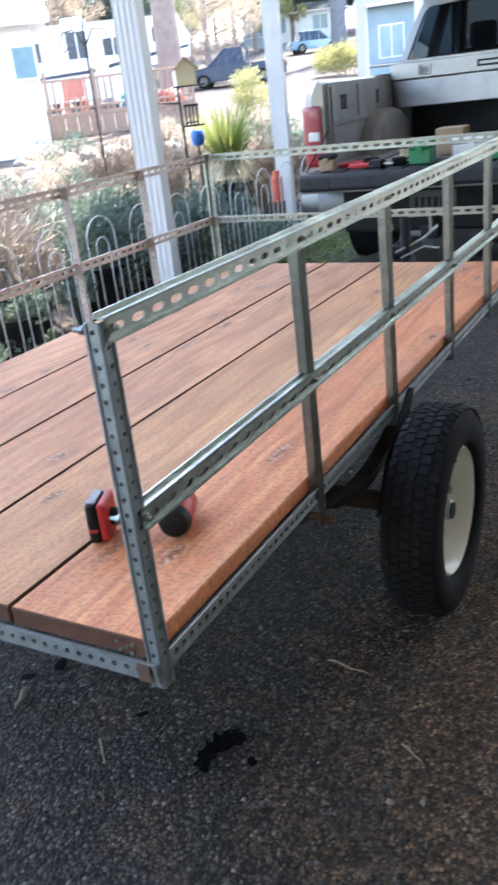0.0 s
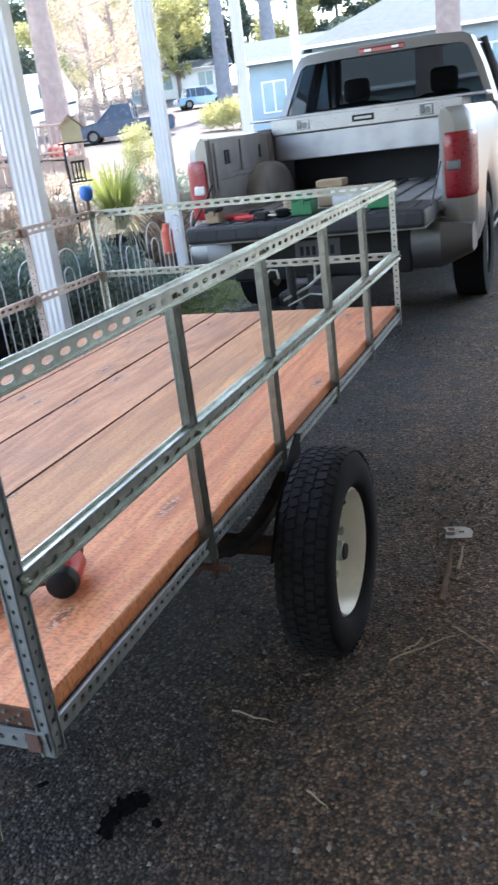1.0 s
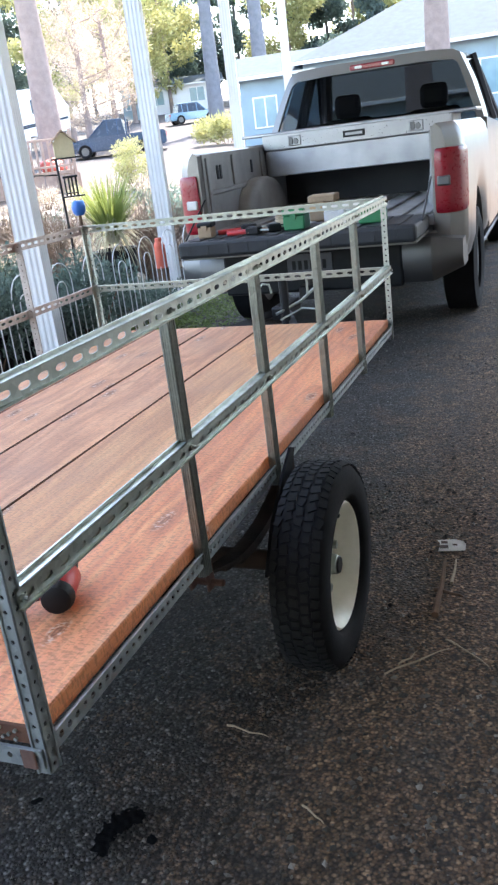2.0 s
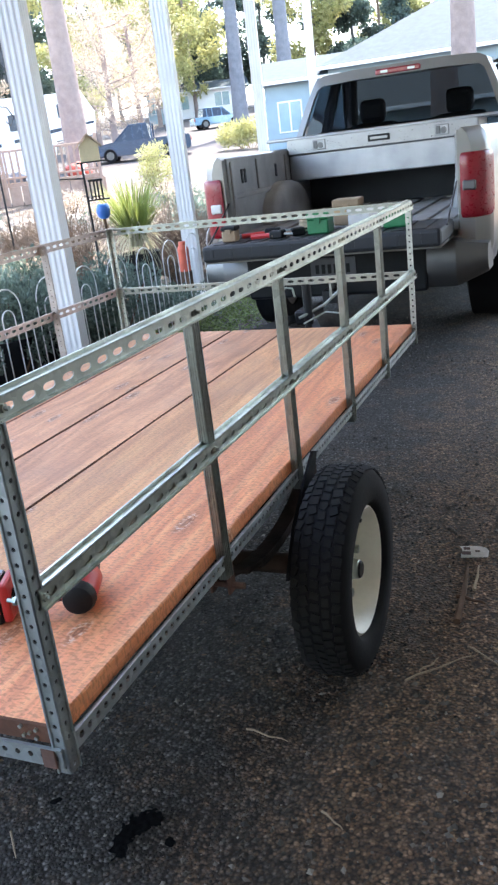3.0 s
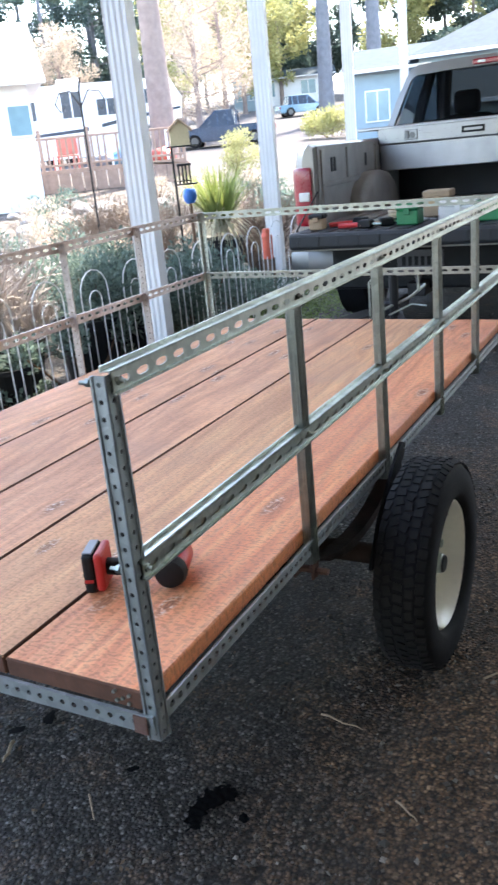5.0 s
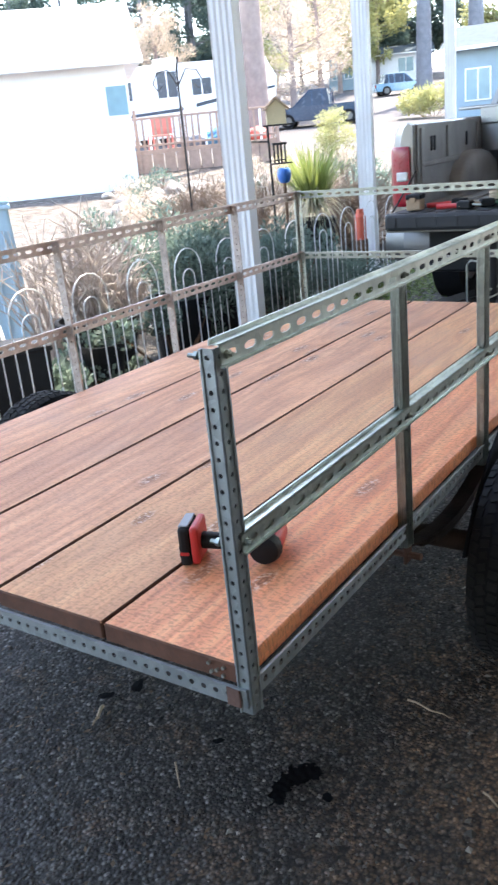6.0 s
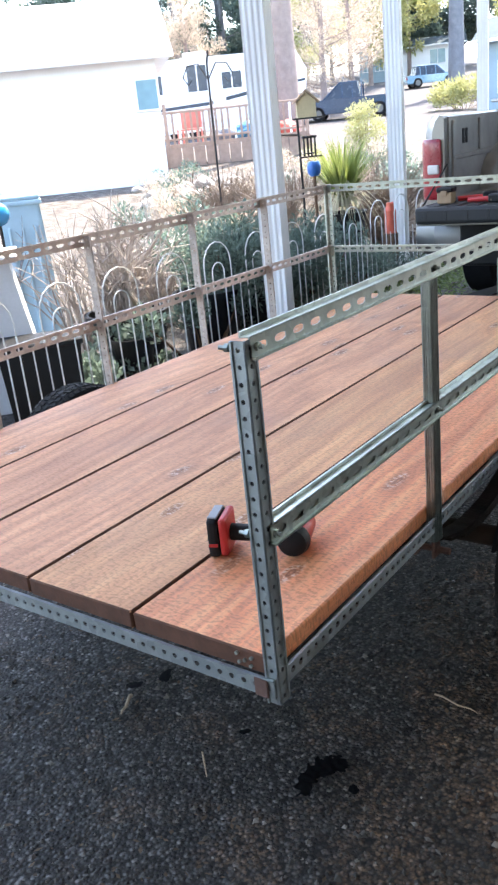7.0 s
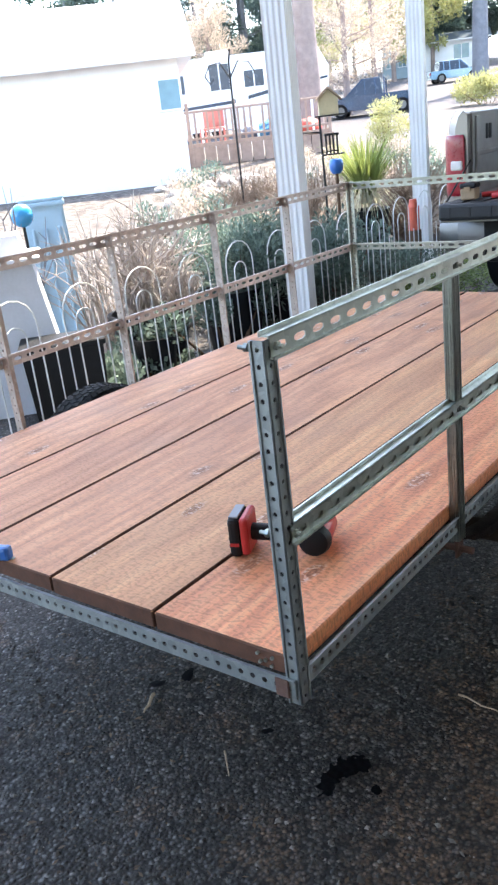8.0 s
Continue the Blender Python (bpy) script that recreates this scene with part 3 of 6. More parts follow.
    # mud flap between the tyre and the frame
    bm = prism(bmesh.new(), [(0.9, -0.24), (1.02, -0.26), (1.12, -0.1), (1.2, -0.03), (1.22, 0.0), (1.19, 0.012), (1.1, -0.04), (0.98, -0.13)], 0.06, 0.068, "x")
    part("mud_flap", bm, M_RUBBER, tr, "worn black rubber flap")
    # tongue to the tow ball
    bm = bmesh.new()
    tube(bm, [(-0.25, 2.5, -0.12), (-0.78, 3.78, -0.14)], 0.028, 4)
    tube(bm, [(-WIDE + 0.25, 2.5, -0.12), (-0.86, 3.78, -0.14)], 0.028, 4)
    part("tongue", bm, M_BLACKSTEEL, tr, "black A-shaped draw bar")
    bm = boxed((-0.86, 3.7, -0.17), (-0.76, 3.98, -0.09), 0.012)
    part("coupler", bm, M_BLACKSTEEL, tr)
    bm = bmesh.new()
    tube(bm, [(-0.7, 3.5, -0.55), (-0.7, 3.5, 0.12)], 0.026, 10)
    lathe(bm, [(-0.02, 0.075), (0.02, 0.075)], 16, "x", (-0.7, 3.5, -0.5))
    part("jack", bm, M_BLACKSTEEL, tr, "black jack with a small wheel")
    bm = tube(bmesh.new(), [(-0.7, 3.5, 0.1), (-0.55, 3.46, 0.11), (-0.55, 3.46, 0.02)], 0.008, 8)
    part("crank_handle", bm, M_ZINC, tr)
    bm = tube(bmesh.new(), [(-0.86, 3.55, -0.16), (-0.86, 3.55, 0.05), (-0.84, 3.55, 0.075), (-0.8, 3.55, 0.07), (-0.79, 3.55, 0.02)], 0.006, 8)
    part("safety_hook", bm, M_ZINC, tr, "bright bent steel hook", smooth=True)
    bm = tube(bmesh.new(), [(-0.74, 3.45, -0.08), (-0.62, 3.55, -0.03), (-0.55, 3.6, 0.03)], 0.009, 8)
    part("coupler_lever", bm, M_ZINC, tr, "bright coupler lever", smooth=True)
    bm = tube(bmesh.new(), [(-0.68, 3.35, -0.09), (-0.6, 3.5, -0.06), (-0.52, 3.5, -0.07)], 0.005, 8)
    part("safety_chain", bm, M_ZINC, tr, smooth=True)
    return tr


def build_wheel(tr, m):
    R, W = 0.292, 0.145
    tyre_prof = [(-W / 2 + 0.02, 0.19), (-W / 2, 0.225), (-W / 2 + 0.002, 0.265), (-W / 2 + 0.018, R - 0.012), (-W / 2 + 0.03, R - 0.006),
                 (W / 2 - 0.03, R - 0.006), (W / 2 - 0.018, R - 0.012), (W / 2 - 0.002, 0.262), (W / 2, 0.225), (W / 2 - 0.001, 0.198), (W / 2 - 0.008, 0.186), (W / 2 - 0.04, 0.174), (-W / 2 + 0.03, 0.172)]
    ty = part("tyre", lathe(bmesh.new(), tyre_prof, 48, "x", closed=True), M_RUBBER, tr, "black all-terrain tyre", m, smooth=True)
    # tread blocks
    rng = random.Random(12)
    bm = bmesh.new()
    for row, x in enumerate((-0.053, -0.028, 0.0, 0.028, 0.053)):
        n = 62
        for k in range(n):
            jx, jy, turn = rng.uniform(0.75, 1.1), rng.uniform(0.7, 1.1), rng.uniform(-0.25, 0.25)
            a = math.tau * (k + (row % 2) * 0.5) / n
            rot = Matrix.Rotation(a, 4, "X") @ Matrix.Translation((x, 0, R - 0.007 - (0.005 if abs(x) > 0.05 else 0))) @ Matrix.Rotation((0.2 if row % 2 else -0.18) + turn, 4, "Z")
            if abs(x) > 0.05:
                rot = rot @ Matrix.Rotation(math.copysign(0.4, x), 4, "Y")
            box(bm, (-0.0115 * jx, -0.0115 * jy, 0), (0.0115 * jx, 0.0115 * jy, 0.0045), 0, rot)
    part("tread", bm, M_TREAD, ty)
    prof = [(W / 2 - 0.002, 0.178), (W / 2 + 0.003, 0.172), (W / 2 - 0.004, 0.163), (0.03, 0.152), (0.0, 0.15), (-0.01, 0.13), (0.0, 0.105), (0.018, 0.085), (0.022, 0.05), (0.018, 0.04)]
    prof = [(a - 0.019, r) for a, r in prof]
    inner = [(a - 0.004, r - 0.003) for a, r in prof[::-1]]
    rim = part("rim", lathe(bmesh.new(), prof + inner, 40, "x", closed=True), M_RIM, tr, "cream painted steel rim", m, smooth=True)
    bm = lathe(bmesh.new(), [(-0.06, 0.038), (0.0, 0.036), (0.02, 0.029), (0.036, 0.027), (0.04, 0.022), (0.04, 0.001)], 20, "x")
    part("hub_cap", bm, M_ZINC_D, rim, "dull metal grease cap", smooth=True)
    part("hub_face", lathe(bmesh.new(), [(0.039, 0.025), (0.044, 0.022), (0.044, 0.001)], 20, "x"), M_BLACKSTEEL, rim)
    for k in range(5):
        a = math.tau * k / 5 + 0.5
        part("lug_nut", tube(bmesh.new(), [(-0.01, 0.065 * math.cos(a), 0.065 * math.sin(a)), (0.022, 0.065 * math.cos(a), 0.065 * math.sin(a))], 0.012, 6), M_ZINC_D, rim)
    bm = tube(bmesh.new(), [(0.0, 0.05, 0.14), (0.04, 0.045, 0.125)], 0.006, 8)
    part("valve", bm, M_BLACK, rim)


build_trailer()


# ---- pickup truck ----
def build_truck():
    m = pose(-0.85, 4.73, 0, 0, 0, 0.7)
    t = group_empty("pickup_truck", m)
    tagged(t, "silver pickup truck with its tailgate down", "truck")
    # bed sides with wheel arches
    def side(s):
        bm = bmesh.new()
        cols = []
        for k in range(41):
            v = 2.05 * (k / 40) ** 1.2
            dx = v - 1.12
            low = 0.52 + (0.05 if v < 0.3 else 0)
            if abs(dx) < 0.5:
                low = max(low, 0.42 + math.sqrt(max(0, 0.5 ** 2 - dx * dx)) * 1.0)
            mid = low + (1.3 - low) * 0.55
            t_in = 0.1 * max(0.0, 1 - v / 0.13)
            sec = [(0.97 - t_in, low), (1.0 - t_in, min(low + 0.1, mid)), (1.005 - t_in, mid), (0.985 - t_in, 1.29), (0.965 - t_in, 1.36), (0.93 - t_in, 1.40), (0.83, 1.40), (0.80, 1.375), (0.80, max(0.86, low + 0.02)), (0.93 - t_in, low)]
            cols.append([bm.verts.new((s * u, v, w)) for u, w in sec])
        for a, b in zip(cols, cols[1:]):
            for i in range(len(a)):
                j = (i + 1) % len(a)
                bm.faces.new((a[i], a[j], b[j], b[i]))
        bm.faces.new(cols[0])
        bm.faces.new(cols[-1][::-1])
        part("bed_side", bm, M_SILVER, t, smooth=True)
        # inner liner
        ls = part("bed_liner_side", boxed((s * 0.80 - 0.012, 0.06, 0.85), (s * 0.80 + 0.012, 2.0, 1.385), 0.004), M_LINER_LIT, t)
        for v in (0.3, 0.36, 1.05):
            part("pocket", boxed((s * 0.785 - 0.006, v, 1.2), (s * 0.785 + 0.006, v + 0.035, 1.3), 0.005), M_LINER, ls)
        for v, w0, w1 in ((0.1, 0.9, 1.36), (0.62, 1.14, 1.36), (1.3, 1.14, 1.36)):
            part("stake_rib", boxed((s * 0.782 - 0.009, v, w0), (s * 0.782 + 0.009, v + 0.06, w1), 0.008, seg=2), M_LINER_LIT, ls)
        part("moulding", boxed((s * 0.78 - 0.01, 0.1, 1.1), (s * 0.78 + 0.01, 1.35, 1.135), 0.008), M_LINER_LIT, ls)
        bm = bmesh.new()
        rows = []
        for u, g in ((0.79, 1.0), (0.72, 1.0), (0.69, 0.97), (0.67, 0.9), (0.66, 0.8), (0.66, 0.0)):
            rows.append([bm.verts.new((s * u, 1.12 - 0.47 * g * math.cos(a * math.pi / 16), 0.845 + 0.315 * g * math.sin(a * math.pi / 16) ** 0.8)) for a in range(17)])
        for a, b in zip(rows, rows[1:]):
            for i in range(16):
                bm.faces.new((a[i], a[i + 1], b[i + 1], b[i]))
        bmesh.ops.remove_doubles(bm, verts=bm.verts[:], dist=0.0005)
        bmesh.ops.recalc_face_normals(bm, faces=bm.faces[:])
        part("wheel_well", bm, M_LINER_LIT, t, smooth=True)
        # lamp cluster
        plan = ((0.818, -0.018), (0.86, -0.027), (0.9, -0.021), (0.94, 0.0), (0.972, 0.036), (0.995, 0.086), (1.008, 0.15), (0.98, 0.17), (0.825, 0.05))
        bm = bmesh.new()
        rows = []
        for w, f in ((0.85, 0.8), (0.853, 0.9), (0.862, 0.96), (0.88, 1.0), (0.95, 1.01), (1.05, 1.015), (1.15, 1.01), (1.22, 1.0), (1.238, 0.96), (1.247, 0.9), (1.25, 0.8)):
            rows.append([bm.verts.new((s * (0.905 + (u - 0.905) * f), 0.06 + (v - 0.06) * f, w)) for u, v in plan])
        for p, q in zip(rows, rows[1:]):
            for i in range(9):
                bm.faces.new((p[i], p[(i + 1) % 9], q[(i + 1) % 9], q[i]))
        bm.faces.new(rows[0])
        bm.faces.new(rows[-1])
        bmesh.ops.recalc_face_normals(bm, faces=bm.faces[:])
        lamp = part("tail_lamp", bm, M_REDLENS, t, "red tail lamp with a clear band", smooth=True)
        part("reversing_lens", boxed((min(s * 0.83, s * 0.915), -0.033, 1.02), (max(s * 0.83, s * 0.915), -0.006, 1.085), 0.012, seg=2), M_WHITELENS if s < 0 else M_CHROME, lamp)
    side(1)
    side(-1)
    bm = boxed((-0.8, 0.0, 0.78), (0.8, 2.0, 0.845), 0.005)
    fl = part("bed_floor", bm, M_LINER_LIT, t)
    for k in range(9):
        u = -0.72 + k * 0.18
        part("rib", boxed((u - 0.05, 0.02, 0.844), (u + 0.05, 1.98, 0.86), 0.006), M_LINER_LIT, fl)
    part("bed_front", boxed((-0.8, 1.98, 0.78), (0.8, 2.04, 1.39), 0.01), M_SILVER, t)
    part("bed_liner_front", boxed((-0.785, 1.955, 0.86), (0.785, 1.978, 1.38), 0.006), M_LINER, t)
    # tailgate
    bm = boxed((-0.775, -0.58, 0.755), (0.775, -0.03, 0.86), 0.022, seg=2)
    tg = part("tailgate", bm, M_LINER, t, "open black-lined tailgate")
    for k in range(11):
        part("rib", boxed((-0.7 + k * 0.13, -0.55, 0.859), (-0.62 + k * 0.13, -0.05, 0.866), 0.002), M_LINER, tg)
        part("ridge", boxed((-0.71 + k * 0.135, -0.584, 0.775), (-0.69 + k * 0.135, -0.578, 0.84), 0.001), M_LINER, tg)
    part("tailgate_skin", boxed((-0.77, -0.55, 0.742), (0.77, -0.04, 0.756), 0.005), M_SILVER, tg)
    for s in (-1, 1):
        part("tailgate_cable", tube(bmesh.new(), [(s * 0.785, -0.4, 0.86), (s * 0.79, 0.02, 1.08)], 0.006, 6), M_BLACKSTEEL, t)
    # bumper
    bm = prism(bmesh.new(), [(-0.13, 0.44), (-0.18, 0.49), (-0.2, 0.56), (-0.2, 0.68), (-0.17, 0.73), (0.02, 0.73), (0.02, 0.44)], -0.8, 0.8, "x")
    for s in (-1, 1):
        prof = [(-0.13, 0.44), (-0.18, 0.49), (-0.2, 0.56), (-0.2, 0.68), (-0.17, 0.73), (0.02, 0.73), (0.02, 0.44)]
        a = [bm.verts.new((s * 0.8, v, w)) for v, w in prof]
        b = [bm.verts.new((s * 0.985, v + (0.12 if v < 0 else 0.2), 0.62 + (w - 0.62) * 0.62)) for v, w in prof]
        for i in range(7):
            j = (i + 1) % 7
            bm.faces.new((a[i], a[j], b[j], b[i]))
        bm.faces.new(b)
    part("rear_bumper", bm, M_CHROME, t, "dull silver rear bumper", smooth=True)
    # Black plate panel, widened so its colour gives the tailgate's shadow.
    part("plate_panel_shade", boxed((-0.62, -0.21, 0.43), (0.62, -0.17, 0.742), 0.02, seg=2), M_BLACK, t)
    pl = part("number_plate", boxed((-0.155, -0.218, 0.54), (0.155, -0.212, 0.685), 0.002), mat("plate_white", (0.07, 0.075, 0.085), 0.4), t)
    for k in range(6):
        part("plate_bar", boxed((-0.12 + k * 0.042, -0.222, 0.585), (-0.095 + k * 0.042, -0.2175, 0.645), 0.0), M_BLACK, pl)
    part("hitch", boxed((-0.06, -0.32, 0.4), (0.06, 0.3, 0.49), 0.006), M_BLACKSTEEL, t)
    part("tow_ball", lathe(bmesh.new(), [(0.49, 0.018), (0.51, 0.018), (0.515, 0.024), (0.535, 0.027), (0.555, 0.02), (0.56, 0.002)], 12, "z", (0, -0.27, 0)), M_CHROME, t)
    # cab
    part("cab_body", prism(bmesh.new(), [(2.08, 0.5), (4.3, 0.5), (5.9, 0.55), (5.92, 1.0), (5.8, 1.12), (4.45, 1.3), (2.08, 1.40)], -0.98, 0.98, "x"), M_SILVER, t)
    def pillar(name, pts, r=0.05):
        return part(name, tube(bmesh.new(), pts, r, 8), M_SEAT, t)
    def slope(w):
        return 2.10 + (w - 1.38) * 0.36
    outer = [(-0.965, 1.36), (-0.93, 1.5), (-0.86, 1.72), (-0.785, 1.9), (-0.75, 1.97), (-0.68, 2.005), (-0.4, 2.02), (0.4, 2.02), (0.68, 2.005), (0.75, 1.97), (0.785, 1.9), (0.86, 1.72), (0.93, 1.5), (0.965, 1.36)]
    inner = [(-0.895, 1.40), (-0.87, 1.5), (-0.81, 1.68), (-0.76, 1.82), (-0.735, 1.88), (-0.69, 1.915), (-0.4, 1.93), (0.4, 1.93), (0.69, 1.915), (0.735, 1.88), (0.76, 1.82), (0.81, 1.68), (0.87, 1.5), (0.895, 1.40)]
    outer, inner = ([(u, 1.36 + (w - 1.36) * 0.955) for u, w in ring] for ring in (outer, inner))
    bm = bmesh.new()
    lo = [bm.verts.new((u, slope(w), w)) for u, w in outer]
    li = [bm.verts.new((u, slope(w) - 0.012, w)) for u, w in inner]
    lk = [bm.verts.new((u, slope(w) + 0.05, w)) for u, w in inner]
    lf = [bm.verts.new((u * 1.01, slope(w) + (0.3 if w < 1.92 else 1.3), w + (0.01 if w > 1.92 else 0))) for u, w in outer]
    for p_, q_ in ((lo, li), (li, lk), (lf, lo)):
        for i in range(13):
            bm.faces.new((p_[i], p_[i + 1], q_[i + 1], q_[i]))
    part("cab_shell", bm, M_SILVER, t, smooth=True)
    for s in (-1, 1):
        pillar("middle_pillar", [(s * 0.94, 3.2, 1.36), (s * 0.76, 3.2, 1.96)], 0.05)
        pillar("front_pillar", [(s * 0.93, 4.5, 1.27), (s * 0.72, 3.7, 1.96)], 0.05)
        bm = bmesh.new()
        bm.faces.new([bm.verts.new(p) for p in ((s * 0.95, 2.4, 1.38), (s * 0.95, 4.35, 1.3), (s * 0.76, 3.72, 1.95), (s * 0.76, 2.6, 1.95))])
        g = part("side_window", bm, M_TINT, t)
        g.visible_shadow = False
    bm = bmesh.new()
    prof = [(-0.76, 1.925), (-0.69, 1.977), (-0.4, 1.995), (0.4, 1.995), (0.69, 1.977), (0.76, 1.925), (0.6, 1.91), (-0.6, 1.91)]
    prism(bm, prof, 2.36, 3.75, "y")
    part("cab_roof", bm, M_SILVER, t)
    bm = bmesh.new()
    bm.faces.new([bm.verts.new((u, slope(w) + 0.02, w)) for u, w in inner])
    g = part("rear_window", bm, M_TINT, t, "dark tinted rear window")
    g.visible_shadow = False
    bm = bmesh.new()
    bm.faces.new([bm.verts.new(p) for p in ((-0.86, 4.45, 1.3), (0.86, 4.45, 1.3), (0.70, 3.74, 1.94), (-0.70, 3.74, 1.94))])
    g = part("windscreen", bm, M_TINT, t)
    g.visible_shadow = False
    bl = part("brake_lamp", boxed((-0.2, 2.275, 1.912), (0.2, 2.33, 1.962), 0.012), M_REDLENS, t, "red high brake lamp")
    for u in (-0.12, 0.12):
        part("lamp_lens", boxed((u - 0.032, 2.27, 1.926), (u + 0.032, 2.28, 1.95), 0.004), M_WHITELENS, bl)
    for u in (-0.42, 0.42):
        s = part("seat", boxed((u - 0.25, 3.1, 0.9), (u + 0.25, 3.25, 1.5), 0.06, seg=2), M_SEAT, t)
        part("headrest", boxed((u - 0.13, 3.12, 1.5), (u + 0.13, 3.22, 1.72), 0.05, seg=2), M_SEAT, s)
    part("rear_bench", boxed((-0.7, 2.25, 0.9), (0.7, 2.42, 1.5), 0.06, seg=2), M_SEAT, t)
    # toolbox across the bed
    tb = group_empty("truck_toolbox", m @ pose(0, 1.42, 0))
    tagged(tb, "diamond plate aluminium toolbox across the truck bed", "toolbox")
    part("box_body", boxed((-0.78, 0.0, 1.13), (0.78, 0.5, 1.34), 0.008), M_DIAMOND, tb)
    part("lid", boxed((-0.783, -0.03, 1.335), (0.783, 0.53, 1.47), 0.012, seg=2), M_ALU, tb)
    part("lid_top", boxed((-0.96, -0.035, 1.455), (0.96, 0.54, 1.482), 0.008), M_DIAMOND, tb)
    for u in (-0.5, 0.5):
        lt = part("latch", boxed((u - 0.055, -0.04, 1.36), (u + 0.055, -0.028, 1.44), 0.006), M_ALU, tb)
        part("keyhole", lathe(bmesh.new(), [(-0.046, 0.001), (-0.046, 0.022), (-0.039, 0.024)], 14, "y", (u + 0.012, 0, 1.395)), M_CHROME, lt)
        part("thumb_lever", boxed((u - 0.045, -0.05, 1.372), (u - 0.012, -0.039, 1.43), 0.004), M_CHROME, lt)
    part("badge", boxed((-0.09, -0.036, 1.375), (0.09, -0.029, 1.425), 0.003), M_BLACK, tb)
    part("badge_bar", boxed((-0.07, -0.039, 1.39), (0.07, -0.035, 1.41), 0.001), M_ALU, tb)
    # underside out of view, also blocks light: frame, axle, spare wheel, tank and gearbox
    for u in (-0.45, 0.45):
        part("frame_rail", boxed((u - 0.05, 0.1, 0.44), (u + 0.05, 5.5, 0.6), 0.01), M_BLACKSTEEL, t)
    part("rear_axle", tube(bmesh.new(), [(-0.78, 1.12, 0.385), (0.78, 1.12, 0.385)], 0.05, 12), M_BLACKSTEEL, t, smooth=True)
    part("differential", lathe(bmesh.new(), [(-0.17, 0.05), (-0.1, 0.13), (0, 0.16), (0.1, 0.13), (0.17, 0.05)], 16, "x", (0, 1.12, 0.385)), M_BLACKSTEEL, t, smooth=True)
    part("spare_wheel", lathe(bmesh.new(), [(0.42, 0.2), (0.4, 0.3), (0.44, 0.37), (0.58, 0.37), (0.62, 0.3), (0.6, 0.2)], 28, "z", (0, 0.52, 0)), M_RUBBER, t, smooth=True)
    part("fuel_tank", boxed((-0.86, 1.7, 0.36), (-0.52, 3.0, 0.62), 0.05, seg=2), M_BLACKSTEEL, t)
    part("gearbox", boxed((-0.22, 2.6, 0.34), (0.22, 4.2, 0.62), 0.06, seg=2), M_BLACKSTEEL, t)
    # Added tray, no known truck part; keeps light off the ground below.
    part("light_block_tray", boxed((-0.9, 1.75, 0.3), (0.9, 5.6, 0.34), 0.01), M_BLACKSTEEL, t, "unseen dark tray added to block light under the truck")
    part("front_crossmember", boxed((-0.7, 4.5, 0.345), (0.7, 5.1, 0.5), 0.03), M_BLACKSTEEL, t)
    part("exhaust_pipe", tube(bmesh.new(), [(0.62, 0.25, 0.5), (0.6, 0.8, 0.55), (0.35, 2.6, 0.42)], 0.035, 10), M_RUST, t, smooth=True)
    # wheels
    for u in (-0.86, 0.86):
        for v in (1.12, 4.9):
            w = part("tyre", lathe(bmesh.new(), [(-0.11, 0.24), (-0.13, 0.3), (-0.11, 0.385), (0.11, 0.385), (0.13, 0.3), (0.11, 0.24)], 32, "x", (u, v, 0.385), closed=True), M_RUBBER, t, smooth=True)
            part("rim", lathe(bmesh.new(), [(-0.09, 0.245), (-0.07, 0.2), (0.03, 0.05), (0.07, 0.2), (0.09, 0.245)], 24, "x", (u, v, 0.385)), M_CHROME, w)
    return m


TRUCK = build_truck()


